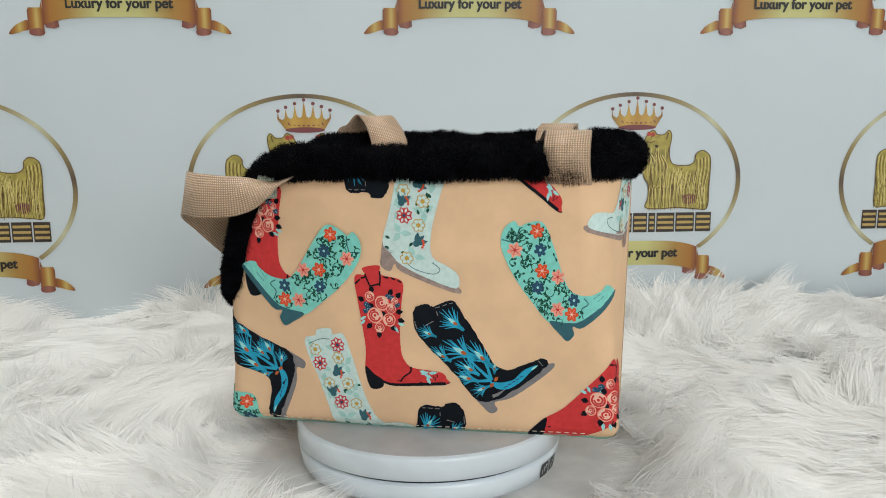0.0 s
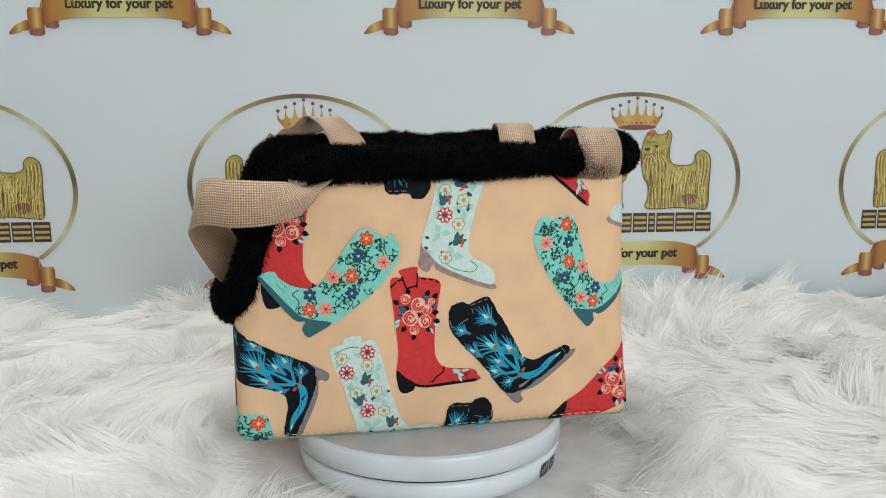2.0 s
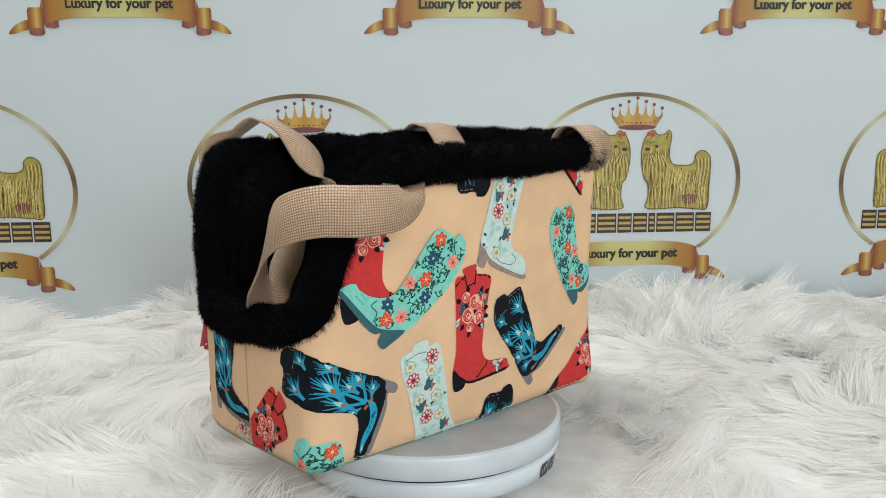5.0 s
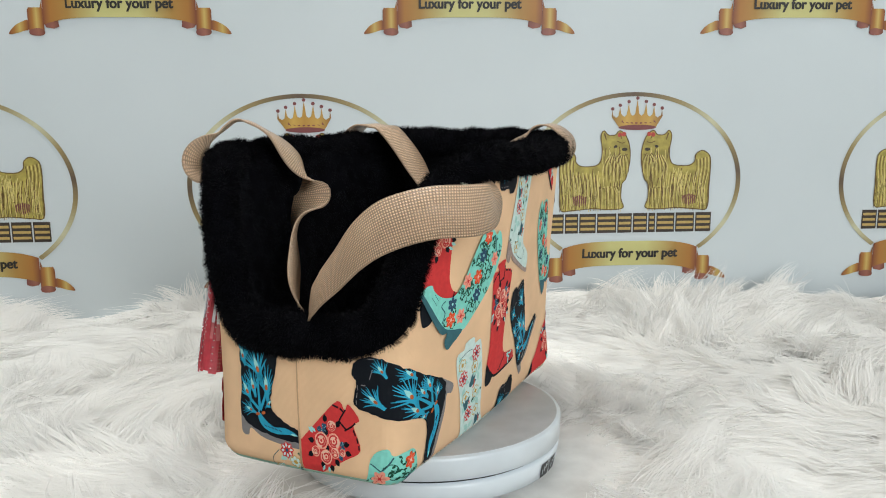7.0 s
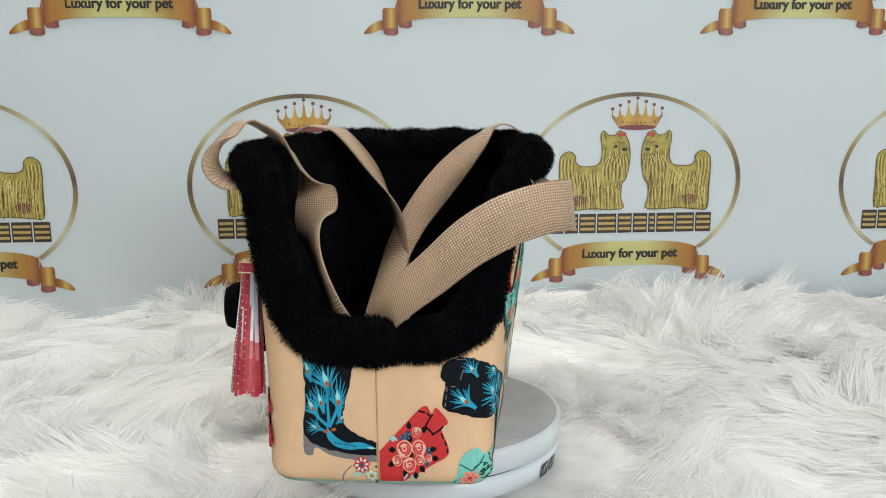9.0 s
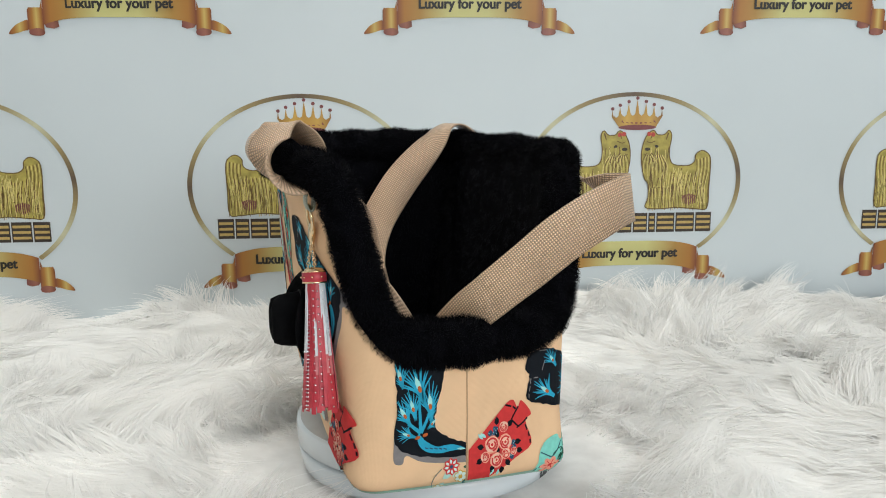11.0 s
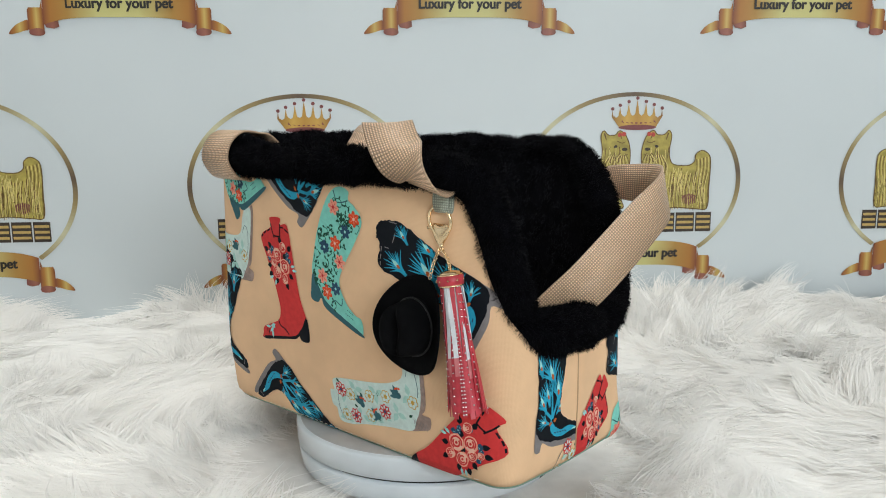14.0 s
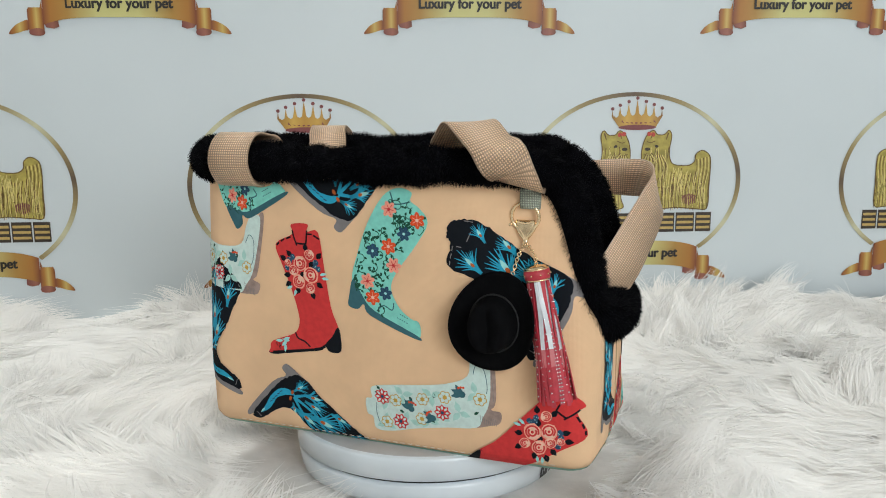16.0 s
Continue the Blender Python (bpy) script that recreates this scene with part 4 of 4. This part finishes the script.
def foil(name, stops, rough=0.45):
    """Gold-toned print whose tone runs across the shape, by its UV map."""
    m = bpy.data.materials.new(name)
    m.use_nodes = True
    nt = m.node_tree
    b = nt.nodes["Principled BSDF"]
    b.inputs["Roughness"].default_value = rough
    uv, sep, ramp = nt.nodes.new("ShaderNodeUVMap"), nt.nodes.new("ShaderNodeSeparateXYZ"), nt.nodes.new("ShaderNodeValToRGB")
    nt.links.new(uv.outputs["UV"], sep.inputs[0])
    nt.links.new(sep.outputs["X"], ramp.inputs["Fac"])
    e = ramp.color_ramp.elements
    e[0].position, e[0].color = stops[0][0], (*stops[0][1], 1)
    e[1].position, e[1].color = stops[-1][0], (*stops[-1][1], 1)
    for p, c in stops[1:-1]:
        e.new(p).color = (*c, 1)
    nt.links.new(ramp.outputs["Color"], b.inputs["Base Color"])
    return m


BROWN, OCHRE, PALE, AMBER = (0.22, 0.06, 0.025), (0.42, 0.23, 0.05), (0.60, 0.56, 0.22), (0.40, 0.17, 0.03)
RIBBON_INK = foil("gold_ribbon_print", [(0.0, BROWN), (0.05, AMBER), (0.16, OCHRE), (0.35, PALE), (0.62, PALE), (0.84, OCHRE), (0.95, AMBER), (1.0, BROWN)])
ROLL_INK = foil("gold_roll_print", [(0.0, BROWN), (0.3, AMBER), (0.55, (0.58, 0.42, 0.12)), (0.8, AMBER), (1.0, BROWN)])
BACK_INK = foil("brown_ribbon_back_print", [(0.0, (0.20, 0.06, 0.05)), (0.6, (0.33, 0.12, 0.08)), (1.0, (0.16, 0.05, 0.03))])
RING_P, RING_D, RING_M = (0.60, 0.58, 0.38), (0.12, 0.08, 0.05), (0.32, 0.24, 0.10)
RING_INK = foil("bronze_ring_print", [(0.0, RING_M), (0.07, RING_P), (0.14, RING_M), (0.20, RING_D), (0.27, RING_M), (0.33, RING_P), (0.41, RING_M), (0.5, RING_D), (0.6, RING_M),
                                      (0.67, RING_P), (0.74, RING_M), (0.82, RING_D), (0.89, RING_M), (0.94, RING_P), (1.0, RING_M)])
CROWN_INK = foil("gold_crown_print", [(0.0, (0.30, 0.15, 0.03)), (0.3, (0.62, 0.38, 0.08)), (0.5, (0.50, 0.27, 0.05)), (0.75, (0.60, 0.36, 0.08)), (1.0, (0.28, 0.13, 0.03))])
DOG_INK = flat("gold_fur_print", (0.50, 0.40, 0.085), 0.5, 0.62, 90)
DOG_LIGHT = flat("light_gold_hair_print", (0.76, 0.63, 0.22), 0.5)
DOG_DARK = flat("dark_gold_hair_print", (0.15, 0.085, 0.02), 0.5)
MARK_DARK = flat("dark_brown_print", (0.045, 0.03, 0.02), 0.5)
MARK_GOLD = flat("line_gold_print", (0.55, 0.38, 0.12), 0.5)
MAROON = flat("maroon_print", (0.22, 0.06, 0.06), 0.5)
BOW = flat("red_bow_print", (0.55, 0.07, 0.05), 0.5)
TEXT_INK = flat("black_letter_print", (0.02, 0.018, 0.016), 0.5)
EM_INKS = [RIBBON_INK, ROLL_INK, BACK_INK, RING_INK, CROWN_INK, DOG_INK, DOG_LIGHT, DOG_DARK, MARK_DARK, MARK_GOLD, MAROON, BOW]
K = 1 / 1112.0


def emblem_shapes():
    """Closed shapes of one emblem, in units of 1 / 1112 m about the middle of its ribbon: points, ink, layer, across."""
    g = np.random.default_rng(3)
    out = []

    now = ["ring"]

    def add(pts, ink, layer, lo=None, hi=None):
        pts = np.asarray(pts, dtype=float)
        lo = pts[:, 0].min() if lo is None else lo
        hi = pts[:, 0].max() if hi is None else hi
        out.append((now[0], pts, EM_INKS.index(ink), layer, lo, hi))

    # ring, in short pieces so that its tone runs round it
    N = 120
    for k in range(N):
        a0, a1 = -0.87 + (math.pi + 1.74) * k / N, -0.87 + (math.pi + 1.74) * (k + 1) / N
        ps = []
        for a, q in ((a0, 0), (a1, 0), (a1, 1), (a0, 1)):
            ps.append(((193 - 8 * q) * math.cos(a), 124.5 + (154.5 - 7 * q) * math.sin(a)))
        u = k / N
        out.append(("ring", np.array(ps), EM_INKS.index(RING_INK), 1, ("const", u), None))
    now[0] = "printed_emblem"
    # ribbon
    xs = np.linspace(-120, 120, 25)
    top = [(x, 22 - 12 * (x / 120) ** 4) for x in xs]
    bot = [(x, -21 - 12 * (x / 120) ** 4) for x in xs[::-1]]
    for sgn in (-1, 1):
        add([(sgn * 98, -30), (sgn * 118, -33), (sgn * 119, -20), (sgn * 100, -20)], BACK_INK, 2)
        add([(sgn * x, y) for x, y in ((97, -24), (96, -36), (104, -39), (116, -37), (120, -30), (121, -10))], BACK_INK, 3)
        add([(sgn * x, y) for x, y in ((121, 5), (124, -6), (142, -6), (144, -10), (144, -40), (134, -49), (122, -48), (119, -40))], ROLL_INK, 3)
        add(catmull([(sgn * x, y) for x, y in ((119, -42), (128, -38), (142, -41), (141, -48), (128, -50), (120, -48))], 4, True), BACK_INK, 4)
        add(catmull([(sgn * x, y) for x, y in ((144, -26), (156, -29), (167, -36), (175, -47), (163, -46), (150, -42), (144, -40))], 4, True), ROLL_INK, 2)
    add(top + bot, RIBBON_INK, 5)
    # crown
    now[0] = "crown"
    tips = [(-38, 251), (-25, 257), (-10, 263), (5, 269), (20, 263), (34, 258), (48, 252)]
    line = [(-27, 221)]
    for i, (x, y) in enumerate(tips):
        line += [(x - 1.6, y - 13), (x, y - 2), (x + 1.6, y - 13)]
        if i < 6:
            xm = (x + tips[i + 1][0]) / 2
            line += [(xm - 4, 243 - 1.6 * abs(i - 2.5)), (xm, 240 - 1.6 * abs(i - 2.5)), (xm + 4, 243 - 1.6 * abs(i - 2.5))]
    line += [(39, 221), (28, 217), (6, 215), (-16, 217)]
    add(line, CROWN_INK, 2)
    add(blob(6, 219.5, 33, 4.6, 0, 24), MAROON, 3)
    for k in range(8):
        x = -22 + 8 * k
        add([(x, 226 - 0.01 * (x - 6) ** 2 * -1 - 1), (x + 4, 226), (x + 4, 228), (x, 228)], MAROON, 3)
    for x, y in tips:
        add(blob(x, y, 3, n=10), MAROON, 3)
    # two long-haired dogs, facing each other
    dog = catmull([(-128, 154), (-125, 171), (-112, 179), (-101, 172), (-99, 160), (-86, 153), (-60, 157), (-54, 179), (-57, 204), (-52, 214), (-44, 207), (-32, 207), (-25, 214), (-15, 208), (-7, 190), (-5, 164),
                   (-11, 133), (-18, 122), (-19, 98), (-15, 81), (-40, 78), (-70, 80), (-105, 77), (-125, 79), (-127, 118)], 4, True)
    for sgn in (1, -1):
        flip = np.array([sgn, 1])
        now[0] = "dog" if sgn == 1 else "dog_facing"
        add(dog * flip if sgn == 1 else dog * flip + (10, 0), DOG_INK, 2)

        def st(pts, w0, w1, ink, layer):
            p = np.array(pts, dtype=float) * flip + ((0, 0) if sgn == 1 else (10, 0))
            add(stroke(p, w0, w1, 4), ink, layer)

        ring = np.concatenate([dog, dog[:2]])
        for j in range(0, len(ring) - 2, 3):
            st(ring[j:j + 4], 1.8, 1.4, DOG_DARK, 4)
        for j in range(34):
            x = -124 + 3.1 * j + g.uniform(-1, 1)
            top = 152 if x < -58 else 128
            if inside((x, top - 14), dog):
                hem = 77 + g.uniform(-3, 2)
                st([(x - 3, top - 8 - g.uniform(0, 8)), (x + g.uniform(-1, 2), 112), (x + g.uniform(-2, 3), hem)], 1.3, 0.9, (DOG_DARK, DOG_LIGHT)[j % 2], 3)
        for x, y in ((-52, 212), (-25, 213)):
            st([(x + 1, y - 2), (x + 3, y - 9), (x + 5, y - 14)], 3.0, 1.0, DOG_DARK, 4)
        for j in range(9):
            a = -2.9 + 0.32 * j
            st([(-18 + 4 * math.cos(a), 176 + 4 * math.sin(a)), (-20 + 13 * math.cos(a), 168 + 16 * math.sin(a)), (-21 + 15 * math.cos(a), 150 + 22 * math.sin(a))], 1.2, 0.6, (DOG_DARK, DOG_LIGHT)[j % 2], 4)
        for k in range(90):
            x = g.uniform(-124, -20)
            y0 = g.uniform(100, 150) if x < -58 else g.uniform(110, 190)
            ln = g.uniform(18, 45)
            p = [(x, y0), (x + g.uniform(-2, 3), y0 - ln * 0.5), (x + g.uniform(-4, 4), max(81, y0 - ln))]
            if all(inside(q, dog) for q in p):
                st(p, 1.5, 0.4, DOG_LIGHT if k % 2 else DOG_DARK, 3)
        for k in range(8):
            x = -124 + 3 * k
            st([(x, 168 - 0.6 * k), (x - 1, 150), (x + 1, 132)], 1.6, 0.5, DOG_DARK if k % 2 else DOG_LIGHT, 3)
        for k in range(14):
            x = -52 + 3.2 * k
            p = [(-30 + (x + 30) * 0.5, 172), (x, 152), (x * 0.98, 126)]
            if all(inside(q, dog) for q in p):
                st(p, 1.6, 0.5, DOG_DARK if k % 2 else DOG_LIGHT, 3)
        def bl(x, y, rx, ry, ink, layer, t=0.0):
            p = blob(x, y, rx, ry, t, 10) * flip + ((0, 0) if sgn == 1 else (10, 0))
            add(p, ink, layer)

        bl(-31, 187, 3.4, 2.4, MARK_DARK, 4, 0.4)
        bl(-15, 182, 5, 3, MARK_DARK, 4)
        bl(-24, 207, 4, 4, BOW, 4, 0.5)
        bl(-17, 208, 4, 4, BOW, 4, -0.5)
        for q in range(7):
            st([(-103 + 3.5 * q, 104 - abs(q - 3)), (-102 + 3.4 * q, 95), (-103 + 3.5 * q, 84 + abs(q - 3))], 2.6, 1.2, MAROON, 4)
        st([(-28, 196), (-20, 193), (-14, 195)], 1.6, 1.0, DOG_DARK, 4)
        st([(-25, 174), (-17, 171), (-9, 174)], 1.4, 0.8, DOG_DARK, 4)
    # the name, as ten striped blocks
    widths = [27, 23, 29, 34, 25, 25, 12, 32, 33, 28]
    x = -146.0
    for k, wd in enumerate(widths):
        now[0] = "name_block_%d" % k
        add([(x, 37), (x + wd, 37), (x + wd, 71), (x, 71)], MARK_DARK, 2)
        for q in range(3):
            y = 42 + 9.5 * q
            add([(x + 2, y), (x + wd - 2, y), (x + wd - 2, y + 4.6), (x + 2, y + 4.6)], MARK_GOLD, 3)
        x += wd + 2.4
    return out


def emblem_pieces():
    """The emblem's pieces by name: vertices, faces, inks and UVs."""
    made = {}
    for name, pts, ink, layer, lo, hi in emblem_shapes():
        vs, fs, ids, uv = made.setdefault(name, ([], [], [], []))
        o = len(vs)
        for x, y in pts:
            vs.append((x * K, y * K, 0.0005 + 0.00025 * layer))
            uv.append((lo[1], 0) if isinstance(lo, tuple) else ((x - lo) / max(1e-6, hi - lo), 0))
        area = sum(pts[i - 1][0] * pts[i][1] - pts[i][0] * pts[i - 1][1] for i in range(len(pts)))
        idx = list(range(o, o + len(pts)))
        fs.append(tuple(idx if area > 0 else idx[::-1]))
        ids.append(ink)
    return made


EMBLEM = emblem_pieces()
font = bpy.data.curves.new("slogan", "FONT")
font.body, font.align_x, font.align_y, font.size, font.offset = "Luxury for your pet", "CENTER", "CENTER", 0.0176, 0.0003
tob = new("slogan", font)
bpy.context.view_layer.update()
SLOGAN = bpy.data.meshes.new_from_object(tob.evaluated_get(bpy.context.evaluated_depsgraph_get()))
bpy.data.objects.remove(tob)
tx = np.array([v.co for v in SLOGAN.vertices])
TS = 0.152 / (tx[:, 0].max() - tx[:, 0].min())
TX0 = (tx[:, 0].max() + tx[:, 0].min()) / 2
for row, cols_ in ((0, (-1, 0, 1, 2)), (1, (-1.5, -0.5, 0.5, 1.5, 2.5)), (2, (-1, 0, 1, 2))):
    for c in cols_:
        u0, v0 = -0.1868 + c * 0.5074, 0.0494 + row * 0.38
        if u0 > 1.2 or u0 < -1.15:
            continue
        em = None
        for name in sorted(EMBLEM, key=lambda n: n != "printed_emblem"):
            vs, fs, ids, uv = EMBLEM[name]
            pts = [on_backdrop(u0 + x, v0 + y, ripple(u0 + x, v0 + y) + z) for x, y, z in vs]
            plain = "dog" if name.startswith("dog") else ("name_block" if name.startswith("name") else name)
            label = {"printed_emblem": "gold ribbon emblem printed on the backdrop", "ring": "bronze oval ring", "crown": "gold crown", "dog": "golden long-haired dog"}.get(plain, "")
            ob = part(plain, pts, fs, EM_INKS, em or backdrop, label, mat_ids=ids, smooth=False, uvs=uv)
            em = em or ob
        copies = []
        for q in range(4):
            copies.append(([on_backdrop(u0 + (p[0] - TX0) * TS + (q - 1.5) * 0.00034, v0 + p[1] * TS * 1.08 + (q % 2) * 0.0004, ripple(u0, v0) + 0.0026 + 0.00006 * q) for p in tx], [tuple(p.vertices) for p in SLOGAN.polygons]))
        part("slogan", *joined(*copies), TEXT_INK, em, "bold black slogan lettering", smooth=False)

# locks, hairs in each, seed, the patch, length and width of a hair
RUG = [(4200, 38, 21, -0.75, 0.75, -0.36, 0.2, 0.058, 0.0011), (3800, 34, 22, -1.0, 1.0, 0.1, 0.52, 0.062, 0.0014), (900, 30, 24, -1.2, 1.2, -0.74, -0.34, 0.06, 0.0026), (300, 30, 25, -1.22, -0.72, -0.35, 0.2, 0.06, 0.0026),
       (300, 30, 26, 0.72, 1.22, -0.35, 0.2, 0.06, 0.0026), (330, 16, 23, -0.95, 0.95, 0.38, 0.52, 0.080, 0.0013)]

# ---- fur rug ----


def rug_height(x, y):
    n1 = noise.noise(Vector((x * 4.0, y * 5.0, 0.3)))
    n2 = noise.noise(Vector((x * 11.0, y * 13.0, 2.3)))
    far = min(1.0, max(0.0, (y - 0.10) / 0.30))
    h = 0.002 + far * 0.016 + (0.016 + 0.020 * far) * n1 + 0.007 * n2
    r = math.hypot(x, y)
    keep = min(1.0, max(0.0, (r - 0.125) / 0.08))
    return max(-0.008, h * keep - 0.004 * (1 - keep))


GX, GY = 150, 110
xs, ys = np.linspace(-1.25, 1.25, GX), np.linspace(-0.75, 0.545, GY)
vs = [(x, y, rug_height(x, y)) for y in ys for x in xs]
rug = part("fur_rug", vs, grid_faces(GY, GX), WHITE_BASE, None, "long-haired white faux fur rug spread under the turntable", category="rug", kind="stuff")


def rug_hair(locks, each, seed, x0, x1, y0, y1, length, width):
    """Fur in locks: the hairs of a lock share its sweep and close up towards its tip."""
    g = np.random.default_rng(seed)
    cx, cy = g.uniform(x0, x1, locks), g.uniform(y0, y1, locks)
    ok = np.hypot(cx, cy) > 0.132
    cx, cy = cx[ok], cy[ok]
    m = len(cx)
    flow = np.array([noise.noise_vector(Vector((a * 4.5, b * 6, 1.7))) + noise.noise_vector(Vector((a * 14, b * 16, 4.1))) * 0.45 for a, b in zip(cx, cy)])
    flow += g.normal(size=(m, 3)) * 0.10
    sweep = np.stack([flow[:, 0] * 1.7, flow[:, 1] * 1.0 - 0.15, 0.20 + 0.34 * np.abs(flow[:, 2])], 1)
    r = np.hypot(cx, cy)
    near = np.clip((0.21 - r) / 0.07, 0, 1)[:, None]
    sweep += np.stack([cx / r, cy / r, 0 * cx], 1) * near * 1.2
    sweep[:, 2] *= 1 - 0.6 * near[:, 0]
    sweep /= np.linalg.norm(sweep, axis=1)[:, None]
    curl = np.stack([flow[:, 1] * 0.8, -flow[:, 0] * 0.5, -0.24 - 0.14 * g.random(m)], 1)
    size = 0.6 + 0.7 * g.random(m)
    i = np.repeat(np.arange(m), each)
    n = len(i)
    spread = g.normal(size=(n, 2)) * 0.011
    x, y = cx[i] + spread[:, 0], cy[i] + spread[:, 1]
    ok = np.hypot(x, y) > 0.128
    i, x, y, spread = i[ok], x[ok], y[ok], spread[ok]
    n = len(i)
    roots = np.array([(a, b, rug_height(a, b) - 0.002) for a, b in zip(x, y)])
    long = length * size[i] * (0.75 + 0.4 * g.random(n))
    dirs = sweep[i] + g.normal(size=(n, 3)) * 0.05
    bend = curl[i] - np.stack([spread[:, 0], spread[:, 1], 0 * x], 1) / long[:, None] * 0.75
    side = np.cross(dirs, np.stack([0.3 * g.normal(size=n), -0.8 + 0.3 * g.normal(size=n), 0.6 + 0 * x], 1))
    return ribbons(roots, dirs, long, width * (0.6 + 0.8 * g.random(n)), 4, bend, g, side)


for k, spec in enumerate(RUG):
    hv, hq = rug_hair(*spec)
    quad_mesh("fur_strands", hv, hq, WHITE_HAIR, rug, "", "stuff")


def motions():
    walk(bag, TURN_ROWS)
    walk(platter, TURN_ROWS)
    walk(charm, [(t, m @ pose(0.002, -0.0035, 0, 0, 0, -0.8)) for t, m in TURN_ROWS])


motions()
